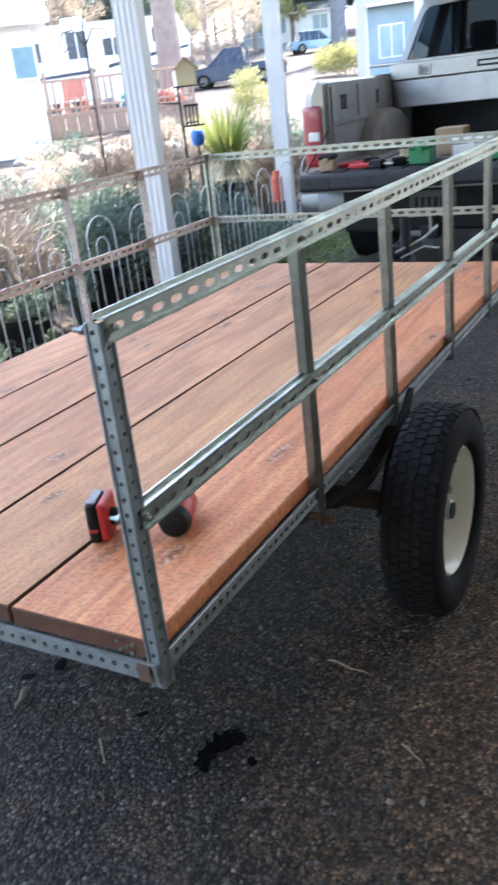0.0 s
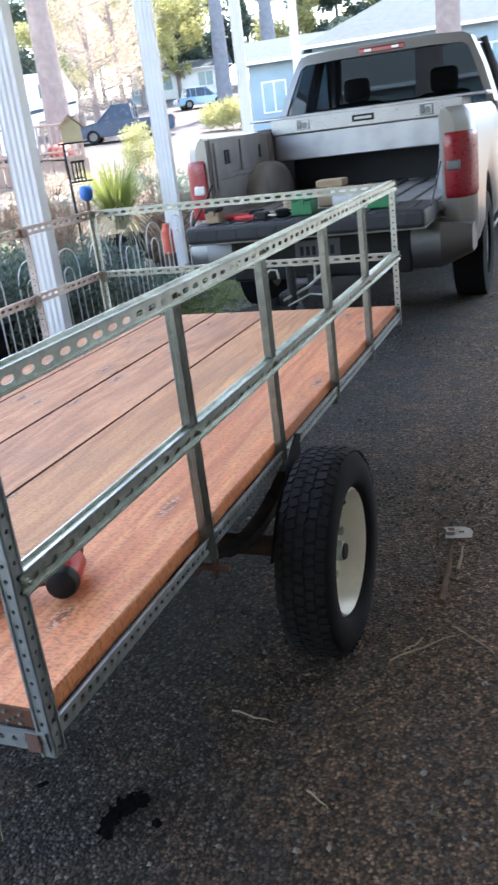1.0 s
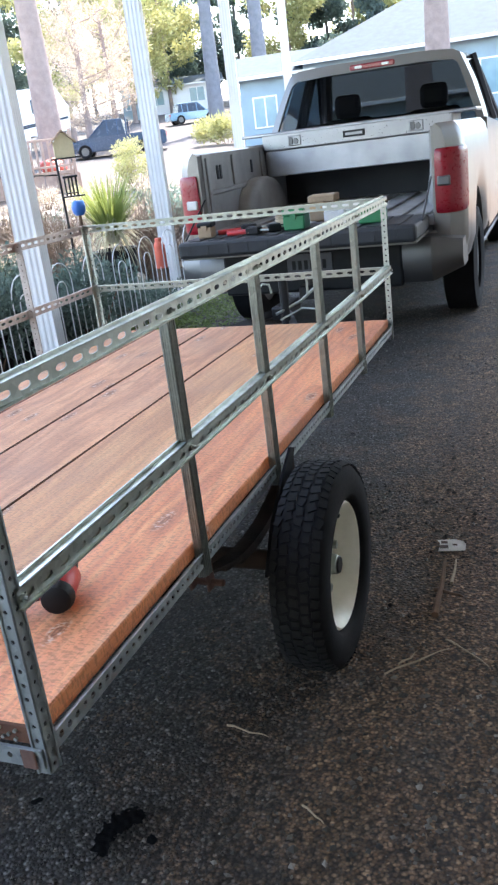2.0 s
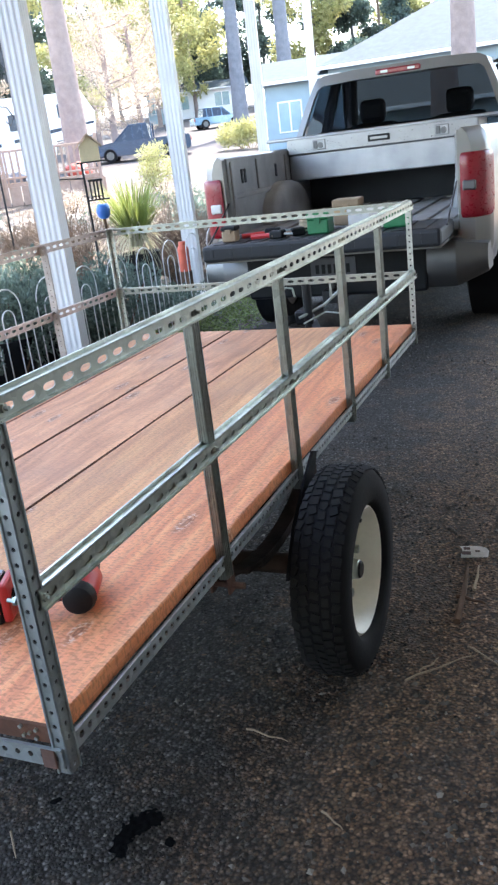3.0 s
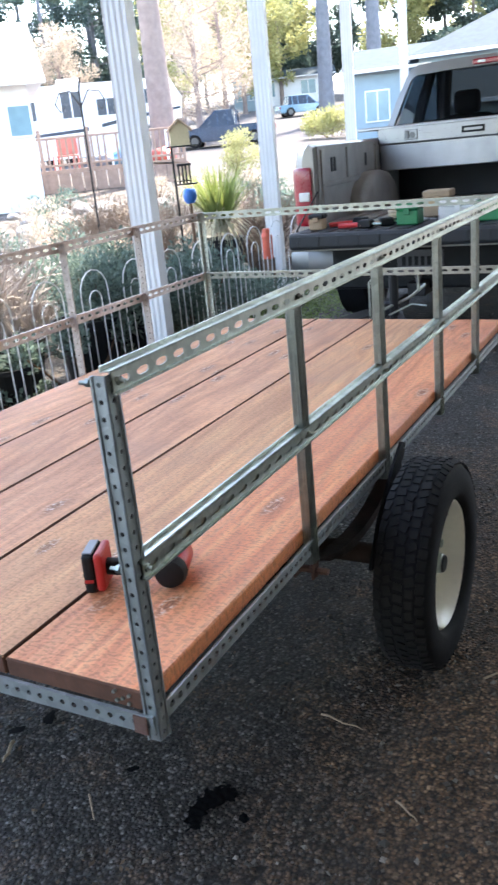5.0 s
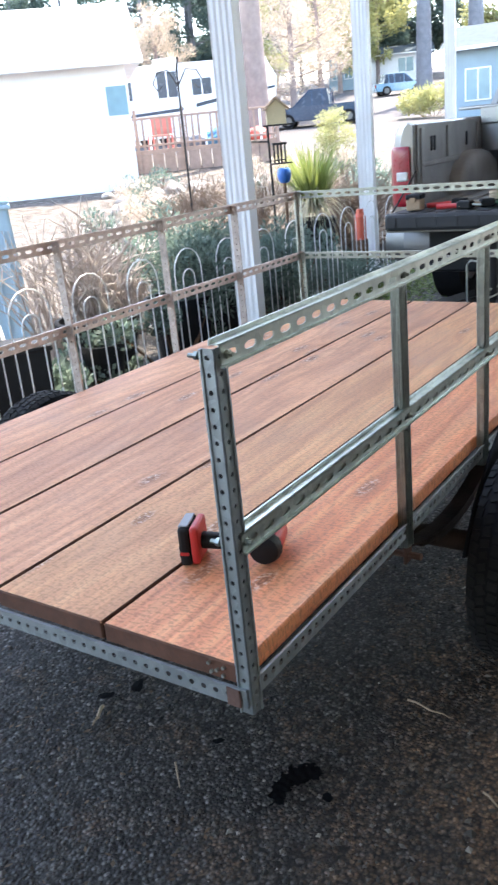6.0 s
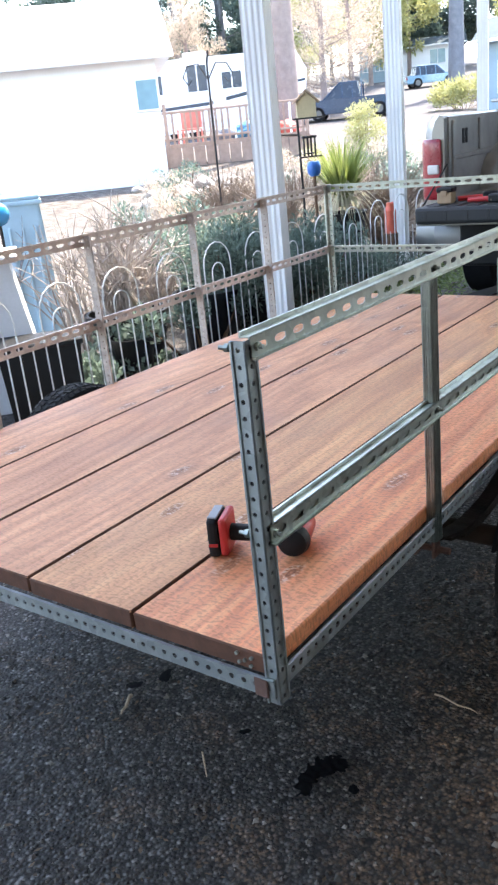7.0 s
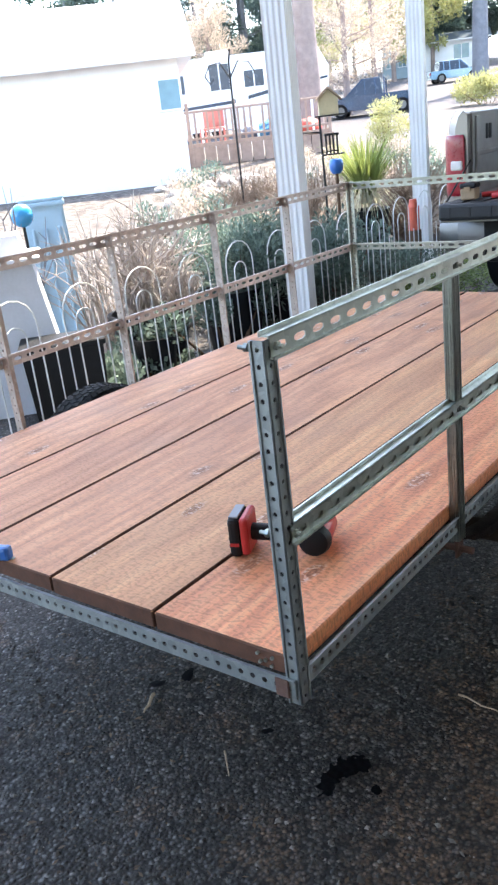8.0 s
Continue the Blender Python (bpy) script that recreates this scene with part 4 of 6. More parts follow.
# ---- drill ----
def build_drill():
    d = group_empty("cordless_drill", pose(-0.278, 0.27, DECK, 0, 0, 22) @ Matrix.Scale(0.86, 4))
    tagged(d, "red and black cordless drill lying on the deck planks", "drill")
    body = boxed((-0.03, -0.045, 0.0), (0.0, 0.045, 0.1), 0.01, seg=2)
    bat = part("battery", body, M_BLACK, d, "black slide-on battery pack")
    part("battery_label", boxed((-0.026, -0.0465, 0.03), (-0.004, -0.0445, 0.038), 0.0), M_DRILL_RED, bat)
    part("battery_top", boxed((-0.027, -0.036, 0.0985), (-0.003, 0.036, 0.1035), 0.002), mat("grey_plastic", (0.28, 0.28, 0.29), 0.5), bat, "grey battery slide")
    for w in (0.0, 0.02):
        part("battery_rib", boxed((-0.0315, -0.035, 0.02 + w), (-0.0285, 0.035, 0.03 + w), 0.001), M_BLACK, bat)
    part("foot", boxed((-0.001, -0.044, 0.004), (0.02, 0.046, 0.1), 0.008, seg=2), M_DRILL_RED, d, "red battery foot")
    part("grip", tube(bmesh.new(), [(0.015, 0.0, 0.05), (0.05, 0.0, 0.048), (0.08, 0.0, 0.047), (0.12, 0.003, 0.045), (0.16, 0.006, 0.045)], 0.021, 12), M_BLACK, d, "black rubber grip", smooth=True)
    bm = lathe(bmesh.new(), [(-0.005, 0.02), (0.0, 0.034), (0.03, 0.038), (0.09, 0.038), (0.105, 0.03), (0.11, 0.01)], 20, "y", (0.175, -0.02, 0.043))
    part("motor_housing", bm, M_DRILL_RED, d, "red motor housing", smooth=True)
    bm = lathe(bmesh.new(), [(-0.034, 0.002), (-0.034, 0.024), (-0.029, 0.034), (-0.012, 0.04), (-0.004, 0.04), (0.0, 0.034)], 20, "y", (0.175, -0.015, 0.043))
    part("end_cap", bm, M_BLACK, d, "black motor end cap", smooth=True)
    for y_ in (0.0, 0.02, 0.04):
        part("vent_slot", boxed((0.165, y_ - 0.004, 0.0795), (0.19, y_ + 0.004, 0.083), 0.001), M_BLACK, d)
    part("rating_plate", boxed((0.16, 0.052, 0.077), (0.19, 0.075, 0.0825), 0.001), M_WHITELENS, d, "small white rating plate")
    part("chuck", lathe(bmesh.new(), [(0.085, 0.03), (0.1, 0.024), (0.13, 0.022), (0.15, 0.012), (0.152, 0.002)], 16, "y", (0.175, 0.0, 0.043)), M_BLACK, d, "black keyless chuck", smooth=True)
    part("trigger", boxed((0.135, -0.035, 0.036), (0.155, -0.012, 0.055), 0.005), M_DRILL_RED, d)


build_drill()
M_BLUE = mat("blue_plastic", (0.03, 0.16, 0.5), 0.35, 0, 0.15)
t_ = group_empty("tape_measure", pose(-0.745, 0.005, DECK, 0, 0, 20) @ Matrix.Scale(0.6, 4))
tagged(t_, "small blue tape measure lying at the deck's end", "tape measure")
part("case", boxed((-0.035, -0.02, 0), (0.03, 0.02, 0.055), 0.012, seg=2), M_BLUE, t_)
part("hook", boxed((0.03, -0.008, 0.004), (0.04, 0.008, 0.008), 0.001), M_ZINC, t_)


# ---- clutter on the ground ----
def blob(name, at, rx, ry, material, label, cat, seed, h=0.003):
    rng = random.Random(seed)
    bm = bmesh.new()
    n = 30
    c = bm.verts.new((0, 0, h))
    ring = []
    for k in range(n):
        a = math.tau * k / n
        r = 1 + 0.35 * noise.noise(Vector((math.cos(a) * 1.6 + seed, math.sin(a) * 1.6, seed * 0.7)))
        ring.append(bm.verts.new((rx * r * math.cos(a), ry * r * math.sin(a), h * 0.4)))
    for k in range(n):
        bm.faces.new((c, ring[k], ring[(k + 1) % n]))
    return tagged(part(name, bm, material, m=pose(at[0], at[1], 0.012, 0, 0, rng.uniform(0, 180))), label, cat, kind="structure")


M_OIL = mat("wet_oil", (0.004, 0.004, 0.005), 0.7, 0, 0.3, 30, 80, 0.2, Specular_IOR_Level=0.08)
for k, (x, y, a, b) in enumerate(( (-0.752, 0.38, 0.022, 0.014), (-0.37, 0.37, 0.014, 0.01), (-0.70, 0.45, 0.03, 0.015), (-0.045, 0.33, 0.014, 0.01))):
    blob("oil_stain", (x, y), a, b, M_OIL, "black oil stain soaked into the gravel", "stain", 3 + k)


def spill(lobes, seed):
    """One flat pool whose outline runs round several merged lobes."""
    bm = bmesh.new()
    cx = sum(l[0] for l in lobes) / len(lobes)
    cy = sum(l[1] for l in lobes) / len(lobes)
    def inside(x, y):
        f = sum(math.exp(-((x - a) ** 2 + (y - b) ** 2) / (r * r)) for a, b, r in lobes)
        return f + 0.55 * noise.noise(Vector((x * 55, y * 55, seed))) + 0.3 * noise.noise(Vector((x * 130, y * 130, seed))) > 0.42
    step = 0.004
    cells = {}
    def vert(i, j):
        if (i, j) not in cells:
            cells[(i, j)] = bm.verts.new((cx + i * step, cy + j * step, 0.0145 + 0.003 * noise.noise(Vector((i * 0.3, j * 0.3, seed)))))
        return cells[(i, j)]
    for i in range(-32, 32):
        for j in range(-32, 32):
            if inside(cx + (i + 0.5) * step, cy + (j + 0.5) * step):
                bm.faces.new((vert(i, j), vert(i + 1, j), vert(i + 1, j + 1), vert(i, j + 1)))
    bmesh.ops.smooth_vert(bm, verts=bm.verts[:], factor=0.5, use_axis_x=True, use_axis_y=True)
    tagged(part("oil_stain", bm, M_OIL, smooth=True), "black oil spill soaked into the gravel", "stain", kind="structure")


spill(((-0.142, 0.276, 0.023), (-0.150, 0.312, 0.02), (-0.140, 0.355, 0.033), (-0.112, 0.38, 0.027)), 2.0)
M_PAPER = mat("torn_paper", (0.86, 0.84, 0.8), 0.8, 0, 0.15, 30, 60, 0.1)
M_PRINT = mat("dark_print", (0.1, 0.07, 0.06), 0.8, 0, 0.4, 60, 120, 0.1)
bm = bmesh.new()
g = [[bm.verts.new((i * 0.03 + 0.004 * ((j * 7 + i * 3) % 3), j * 0.025, 0.006 * ((i * 5 + j * 3) % 4) / 3)) for i in range(4)] for j in range(4)]
for j in range(3):
    for i in range(3):
        bm.faces.new((g[j][i], g[j][i + 1], g[j + 1][i + 1], g[j + 1][i]))
bmesh.ops.solidify(bm, geom=bm.faces[:], thickness=0.0015)
scrap = part("paper_scrap", bm, M_PAPER, m=pose(0.375, 1.72, 0.016, 3, 4, 12))
tagged(scrap, "crumpled white printed paper scrap lying on the gravel", "paper")
for u, v, w, h in ((0.004, 0.01, 0.03, 0.02), (0.012, 0.042, 0.022, 0.016), (0.05, 0.03, 0.016, 0.01)):
    part("print_mark", boxed((u, v, 0.0075), (u + w, v + h, 0.0088)), M_PRINT, scrap)
M_STRAW = mat("dry_straw", (0.42, 0.32, 0.22), 0.9, 0, 0.3, 30, 90, 0.2)
M_BARK = mat("brown_bark", (0.13, 0.075, 0.045), 0.9, 0, 0.4, 12, 60, 0.5)


def twig(x0, y0, x1, y1, r, material, label, bend=0.01):
    mx, my = (x0 + x1) / 2 + bend, (y0 + y1) / 2 - bend
    pts = [(x0, y0, 0.012), ((x0 * 2 + mx) / 3, (y0 * 2 + my) / 3, 0.018), (mx, my, 0.017), ((x1 * 2 + mx) / 3, (y1 * 2 + my) / 3, 0.018), (x1, y1, 0.012)]
    tagged(part("twig", tube(bmesh.new(), pts, r, 6, r * 0.4), material), label, "twig", "twigs on the ground")


twig(0.331, 1.007, 0.485, 1.157, 0.0034, M_STRAW, "pale dry twig lying on the gravel", 0.004)
twig(0.47, 1.2, 0.6, 1.09, 0.003, M_STRAW, "pale dry twig lying on the gravel", -0.004)
twig(0.36, 1.06, 0.40, 1.13, 0.003, M_STRAW, "short dry straw on the gravel")
twig(0.421, 1.323, 0.404, 1.68, 0.012, M_BARK, "long brown bark strip on the gravel", 0.006)
twig(0.445, 1.52, 0.44, 1.68, 0.006, M_STRAW, "pale split stick by the paper scrap", 0.004)
twig(0.40, 1.47, 0.49, 1.44, 0.007, M_BARK, "brown bark piece on the gravel")
twig(-0.73, 0.34, -0.70, 0.27, 0.006, M_STRAW, "dry leaf stalk on the gravel")
twig(-0.42, 0.26, -0.36, 0.2, 0.003, M_STRAW, "short dry straw on the gravel")
twig(0.25, 0.5, 0.31, 0.46, 0.003, M_STRAW, "short dry straw on the gravel")
twig(-0.02, 0.72, 0.1, 0.7, 0.003, M_STRAW, "short dry straw on the gravel")


# ---- things on the tailgate ----
def local_truck(u, v, w, rz=0):
    return TRUCK @ pose(u, v, w, 0, 0, rz)


M_GREEN = mat("green_plastic", (0.012, 0.2, 0.08), 0.35, 0, 0.15)
M_WHITEP = mat("white_plastic", (0.75, 0.75, 0.74), 0.4, 0, 0.1)
M_CARD = mat("brown_cardboard", (0.4, 0.28, 0.18), 0.85, 0, 0.2)
TOP = 0.867


def small_case(u, v, w, d, h, material, label, cat, lid=None, rz=0):
    c = group_empty(cat.replace(" ", "_"), local_truck(u, v, TOP, rz))
    part("body", boxed((-w / 2, -d / 2, 0), (w / 2, d / 2, h * 0.7), 0.008), material, c)
    part("lid", boxed((-w / 2 - 0.004, -d / 2 - 0.004, h * 0.7), (w / 2 + 0.004, d / 2 + 0.004, h), 0.008), lid or material, c)
    part("catch", boxed((-0.02, -d / 2 - 0.01, h * 0.5), (0.02, -d / 2 - 0.003, h * 0.8), 0.002), material, c)
    return tagged(c, label, cat)


small_case(-0.02, -0.35, 0.14, 0.14, 0.13, M_GREEN, "green plastic parts case on the tailgate", "parts case")
small_case(0.47, -0.32, 0.155, 0.14, 0.12, M_GREEN, "green plastic parts case on the tailgate", "parts case")
small_case(0.27, -0.22, 0.24, 0.18, 0.13, M_WHITEP, "white plastic tub on the tailgate", "storage tub")
small_case(0.05, 0.1, 0.18, 0.14, 0.17, M_CARD, "brown cardboard box in the truck bed", "cardboard box")
small_case(-0.62, -0.42, 0.1, 0.08, 0.1, M_CARD, "small brown carton with a dark lid on the tailgate", "carton", M_BLACK)


def hand_tool(u, v, rz, material, label, cat, L=0.22):
    c = group_empty(cat.replace(" ", "_"), local_truck(u, v, TOP, rz))
    part("handle", tube(bmesh.new(), [(-L / 2, 0, 0.016), (0, 0.006, 0.02), (L * 0.1, 0.006, 0.018)], 0.016, 8), material, c, smooth=True)
    part("head", boxed((L * 0.1, -0.03, 0.0), (L / 2, 0.035, 0.05), 0.008), M_BLACK, c)
    part("shank", tube(bmesh.new(), [(L / 2, 0, 0.025), (L * 0.75, 0.0, 0.022)], 0.007, 8), M_ZINC, c)
    return tagged(c, label, cat)


hand_tool(-0.45, -0.3, 15, M_DRILL_RED, "red power tool lying on the tailgate", "power tool", 0.26)
hand_tool(-0.35, -0.45, -8, M_DRILL_RED, "red-handled wrench lying on the tailgate", "wrench", 0.24)
hand_tool(-0.22, -0.42, 30, M_CARD, "wooden-handled hammer on the tailgate", "hammer", 0.22)
hand_tool(-0.12, -0.22, 70, M_BLACK, "black-handled tool on the tailgate", "hand tool", 0.2)
r_ = group_empty("rope_coil", local_truck(-0.14, -0.2, TOP))
bm = bmesh.new()
for k in range(4):
    tube(bm, [(0.06 * math.cos(a * math.tau / 16), 0.06 * math.sin(a * math.tau / 16), 0.012 + 0.02 * k) for a in range(17)], 0.011, 6)
part("coil", bm, M_STRAW, r_)
tagged(r_, "coil of tan rope on the tailgate", "rope")


# ---- foliage tools ----
def leaf_mat(name, a, b, trans=0.4):
    """Small leaves: each its own tint, part of the light shining through."""
    mt, nt, bs = nodes_of(name)
    geo = nt.nodes.new("ShaderNodeNewGeometry")
    base = ramp(nt, geo.outputs["Random Per Island"], [(0, a), (1, b)])
    n = tex(nt, "ShaderNodeTexNoise", 2.5, 3, coords(nt))
    base = mixc(nt, 0.5, base, ramp(nt, n.outputs[0], [(0.3, tuple(c * 0.6 for c in a)), (0.7, tuple(min(1, c * 1.2) for c in b))]))
    nt.links.new(base, bs.inputs["Base Color"])
    bs.inputs["Roughness"].default_value = 0.6
    thin = nt.nodes.new("ShaderNodeBsdfTranslucent")
    nt.links.new(base, thin.inputs["Color"])
    both = nt.nodes.new("ShaderNodeMixShader")
    both.inputs[0].default_value = trans
    nt.links.new(bs.outputs[0], both.inputs[1])
    nt.links.new(thin.outputs[0], both.inputs[2])
    nt.links.new(both.outputs[0], nt.nodes["Material Output"].inputs["Surface"])
    return mt


def leaves(clumps, n, size, seed, slim=0.35, up=0.3):
    """Many small folded leaves filling uneven clumps (x, y, z, r)."""
    rng = np.random.default_rng(seed)
    cl = np.array(clumps, float)
    wts = cl[:, 3] ** 2
    pick = rng.choice(len(clumps), n, p=wts / wts.sum())
    def unit(v):
        return v / (np.linalg.norm(v, axis=1)[:, None] + 1e-9)
    dirs = unit(rng.normal(size=(n, 3)))
    p = cl[pick, :3] + dirs * (cl[pick, 3] * rng.random(n) ** 0.45)[:, None]
    d = unit(dirs * 0.6 + rng.normal(size=(n, 3)) * 0.6 + np.array([0, 0, up]))
    s = unit(np.cross(d, rng.normal(size=(n, 3))))
    L = (size * rng.uniform(0.6, 1.4, n))[:, None]
    w = L * slim
    vs = np.stack([p, p + d * L * 0.5 + s * w, p + d * L, p + d * L * 0.5 - s * w], 1).reshape(-1, 3).tolist()
    fs = np.arange(4 * n).reshape(n, 4).tolist()
    me = bpy.data.meshes.new("leaves")
    me.from_pydata(vs, [], fs)
    return me


M_FIR = leaf_mat("fir_needles", (0.05, 0.09, 0.085), (0.12, 0.175, 0.15))
M_SHRUB = leaf_mat("shrub_leaves", (0.025, 0.055, 0.05), (0.24, 0.33, 0.27))
M_YELLOW = leaf_mat("spring_leaves", (0.3, 0.31, 0.12), (0.5, 0.5, 0.25))
M_DRY = leaf_mat("dry_twigs_leaves", (0.4, 0.33, 0.26), (0.62, 0.53, 0.44))
M_TWIG = leaf_mat("pale_stems", (0.31, 0.27, 0.245), (0.68, 0.62, 0.58))
M_DRYSTEM = leaf_mat("dry_brown_stems", (0.12, 0.085, 0.065), (0.32, 0.25, 0.2))
M_BLADE = leaf_mat("grass_blades", (0.15, 0.21, 0.05), (0.34, 0.4, 0.14))
M_OLDBLADE = leaf_mat("withered_blades", (0.35, 0.36, 0.22), (0.65, 0.6, 0.44))
M_TRUNK = mat("fir_bark", (0.29, 0.225, 0.205), 0.95, 0, 0.25, 4, 30, 0.8, dist=0.03)
M_TRUNK_D = mat("grey_bark", (0.18, 0.19, 0.215), 0.95, 0, 0.25, 3, 14, 0.8, dist=0.05)
EYE_X, EYE_Y = 0.76, -0.9


def polar(az, d):
    a = radians(az)
    return EYE_X + d * math.sin(a), EYE_Y + d * math.cos(a)


# ---- garden beside the trailer ----
M_WIRE = mat("white_wire", (0.78, 0.79, 0.78), 0.45, 0, 0.12, 10, 80, 0.05)


def build_fence():
    f = group_empty("garden_fence", pose(-2.6, 0, 0))
    tagged(f, "low white wire garden fence with hooped tops", "fence")
    for k in range(13):
        y = 1.06 + 0.45 * k
        for w, top in ((0.14, 0.79), (0.062, 0.66)):
            pts = [(0, y - w, -0.05), (0, y - w, top - w)]
            pts += [(0, y - w * math.cos(a * math.pi / 8), top - w + w * math.sin(a * math.pi / 8)) for a in range(1, 8)]
            pts += [(0, y + w, top - w), (0, y + w, -0.05)]
            part("hoop", tube(bmesh.new(), pts, 0.0045, 5), M_WIRE, f)
        if k < 12:
            part("picket", tube(bmesh.new(), [(0, y + 0.225, -0.05), (0, y + 0.225, 0.5)], 0.004, 5), M_WIRE, f)
    for z in (0.12,):
        part("cross_wire", tube(bmesh.new(), [(0.006, 0.9, z), (0.006, 6.7, z)], 0.0035, 5), M_WIRE, f)


build_fence()


def pot(x, y, r, h, material, label, cat="plant pot", z=0.0):
    p = group_empty("plant_pot", pose(x, y, z))
    bm = lathe(bmesh.new(), [(0, r * 0.72), (h * 0.9, r * 0.97), (h * 0.9, r * 1.05), (h, r * 1.05), (h, r * 0.95), (h * 0.85, r * 0.9)], 24, "z")
    part("shell", bm, material, p, smooth=False)
    part("soil", lathe(bmesh.new(), [(h * 0.84, r * 0.9), (h * 0.86, 0.02)], 24, "z"), M_BARK, p, "dark potting soil")
    return tagged(p, label, cat, "plant pots")


for x, y, r, h in ((-2.9, 2.75, 0.14, 0.3), (-3.15, 3.0, 0.27, 0.4), (-2.95, 3.62, 0.24, 0.42), (-3.0, 4.3, 0.25, 0.4), (-3.05, 1.2, 0.22, 0.4)):
    pot(x, y, r, h, M_BLACK, "black plastic nursery pot behind the wire fence")
tub = group_empty("planter_tub", pose(-2.94, 2.06, 0, 0, 0, 48) @ Matrix.Diagonal((0.9, 0.9, 0.88, 1)))
part("shell", prism(bmesh.new(), [(-0.22, 0), (0.22, 0), (0.25, 0.5), (-0.25, 0.5)], -0.16, 0.16, "y"), M_BLACK, tub)
part("rim", boxed((-0.265, -0.175, 0.48), (0.265, 0.175, 0.52), 0.008), M_BLACK, tub)
tagged(tub, "square black plastic planter tub by the fence", "planter")

M_WHITEWOOD = mat("white_painted_wood", (0.74, 0.76, 0.8), 0.6, 0, 0.12, 4, 60, 0.15)
wb = group_empty("wooden_hive_box", pose(-3.4, 2.12, 0, 0, 0, 50) @ Matrix.Scale(1.08, 4))
part("body", prism(bmesh.new(), [(-0.27, 0), (0.27, 0), (0.15, 0.8), (-0.15, 0.8)], -0.2, 0.2, "y"), M_WHITEWOOD, wb)
part("lid", boxed((-0.2, -0.24, 0.8), (0.2, 0.24, 0.84), 0.006), M_WHITEWOOD, wb)
part("top_box", prism(bmesh.new(), [(-0.13, 0.84), (0.13, 0.84), (0.1, 0.95), (-0.1, 0.95)], -0.15, 0.15, "y"), M_WHITEWOOD, wb)
part("vent", lathe(bmesh.new(), [(-0.004, 0.035), (0.006, 0.035), (0.006, 0.028), (-0.004, 0.028)], 16, "y", (0.1, -0.205, 0.28), True), M_BLACK, wb)
tagged(wb, "white painted wooden box with a small lid", "garden box")

M_SKYBLUE = mat("pale_blue_paint", (0.42, 0.6, 0.7), 0.6, 0, 0.12, 2, 30, 0.1)
sh = group_empty("garden_bin", pose(-4.8, 3.63, 0, 0, 0, 50))
bm = prism(bmesh.new(), [(-0.2, 0.0), (0.2, 0.0), (0.16, 1.08), (-0.16, 1.08)], -0.17, 0.17, "y")
bmesh.ops.bevel(bm, geom=bm.edges[:], offset=0.02, segments=2, affect="EDGES")
part("shell", bm, M_SKYBLUE, sh)
part("rim", boxed((-0.18, -0.19, 1.06), (0.18, 0.19, 1.1), 0.012, seg=2), M_SKYBLUE, sh)
part("lid", boxed((-0.175, -0.185, 1.1), (0.175, 0.185, 1.135), 0.015, seg=2), M_SKYBLUE, sh)
for u in (-0.1, 0.0, 0.1):
    part("rib", boxed((u - 0.012, -0.192, 0.06), (u + 0.012, -0.168, 0.9), 0.006), M_SKYBLUE, sh)
tagged(sh, "tall pale blue plastic bin beyond the shrubs", "bin")

gl = group_empty("garden_globe", pose(-4.4, 3.1, 0))
part("stake", tube(bmesh.new(), [(0, 0, 0), (0, 0, 0.96)], 0.012, 8), M_BLACKSTEEL, gl)
part("globe", lathe(bmesh.new(), [(1.04 - 0.085 * math.cos(a * math.pi / 12), max(0.001, 0.085 * math.sin(a * math.pi / 12))) for a in range(13)], 24, "z"), mat("blue_glaze", (0.02, 0.3, 0.6), 0.1, 0, 0.2, Coat_Weight=0.8), gl, smooth=True)
tagged(gl, "shiny blue garden globe on a stake", "garden globe")


def bare_bush(at, n, h, spread, seed, label, material=None, thick=0.008):
    rng = random.Random(seed)
    b = group_empty("bare_bush", pose(*at))
    bm, fine = bmesh.new(), bmesh.new()
    for k in range(n):
        a = rng.uniform(0, math.tau)
        lean = rng.uniform(0.05, 1.0) * spread
        hh = h * rng.uniform(0.55, 1.05)
        pts = []
        wob = rng.uniform(-1.3, 1.3)
        bx, by = rng.uniform(-0.12, 0.12), rng.uniform(-0.12, 0.12)
        for i in range(6):
            f = i / 5
            pts.append((bx + lean * f ** 1.2 * math.cos(a + wob * f) + rng.uniform(-0.03, 0.03), by + lean * f ** 1.2 * math.sin(a + wob * f) + rng.uniform(-0.03, 0.03), hh * f * (1 - 0.25 * f * lean / spread)))
        tube(bm, pts, thick, 4, 0.002)
        for j in (2, 3, 4):
            if rng.random() < 0.8:
                p = Vector(pts[j])
                q = p + Vector((rng.uniform(-0.2, 0.2), rng.uniform(-0.2, 0.2), rng.uniform(-0.02, 0.2)))
                tube(fine, [p, (p + q) / 2 + Vector((rng.uniform(-0.02, 0.02), rng.uniform(-0.02, 0.02), 0.01)), q], thick * 0.5, 3, 0.0012)
    tagged(part("cane_mass", bm, material or M_TWIG, b), kind="stuff")
    tagged(part("twig_mass", fine, material or M_TWIG, b), kind="stuff")
    return tagged(b, label, "bush")


bare_bush((-3.15, 3.0, 0.3), 75, 0.85, 0.5, 5, "bare tan-stemmed bush growing from a pot", None, 0.012)
bare_bush((-3.6, 2.95, 0.1), 40, 0.95, 0.6, 8, "bare pale twiggy bush behind the fence")
bare_bush((-4.15, 2.75, 0.0), 16, 1.45, 0.35, 10, "thin dark-stemmed bush beside the garden box", M_TRUNK_D, 0.012)
bare_bush((-3.9, 4.1, 0.0), 120, 1.15, 0.7, 9, "bare pale twiggy bush in the garden")
bare_bush((-5.6, 9.2, 0.0), 130, 1.0, 0.9, 12, "bare pale twiggy bush in the garden")


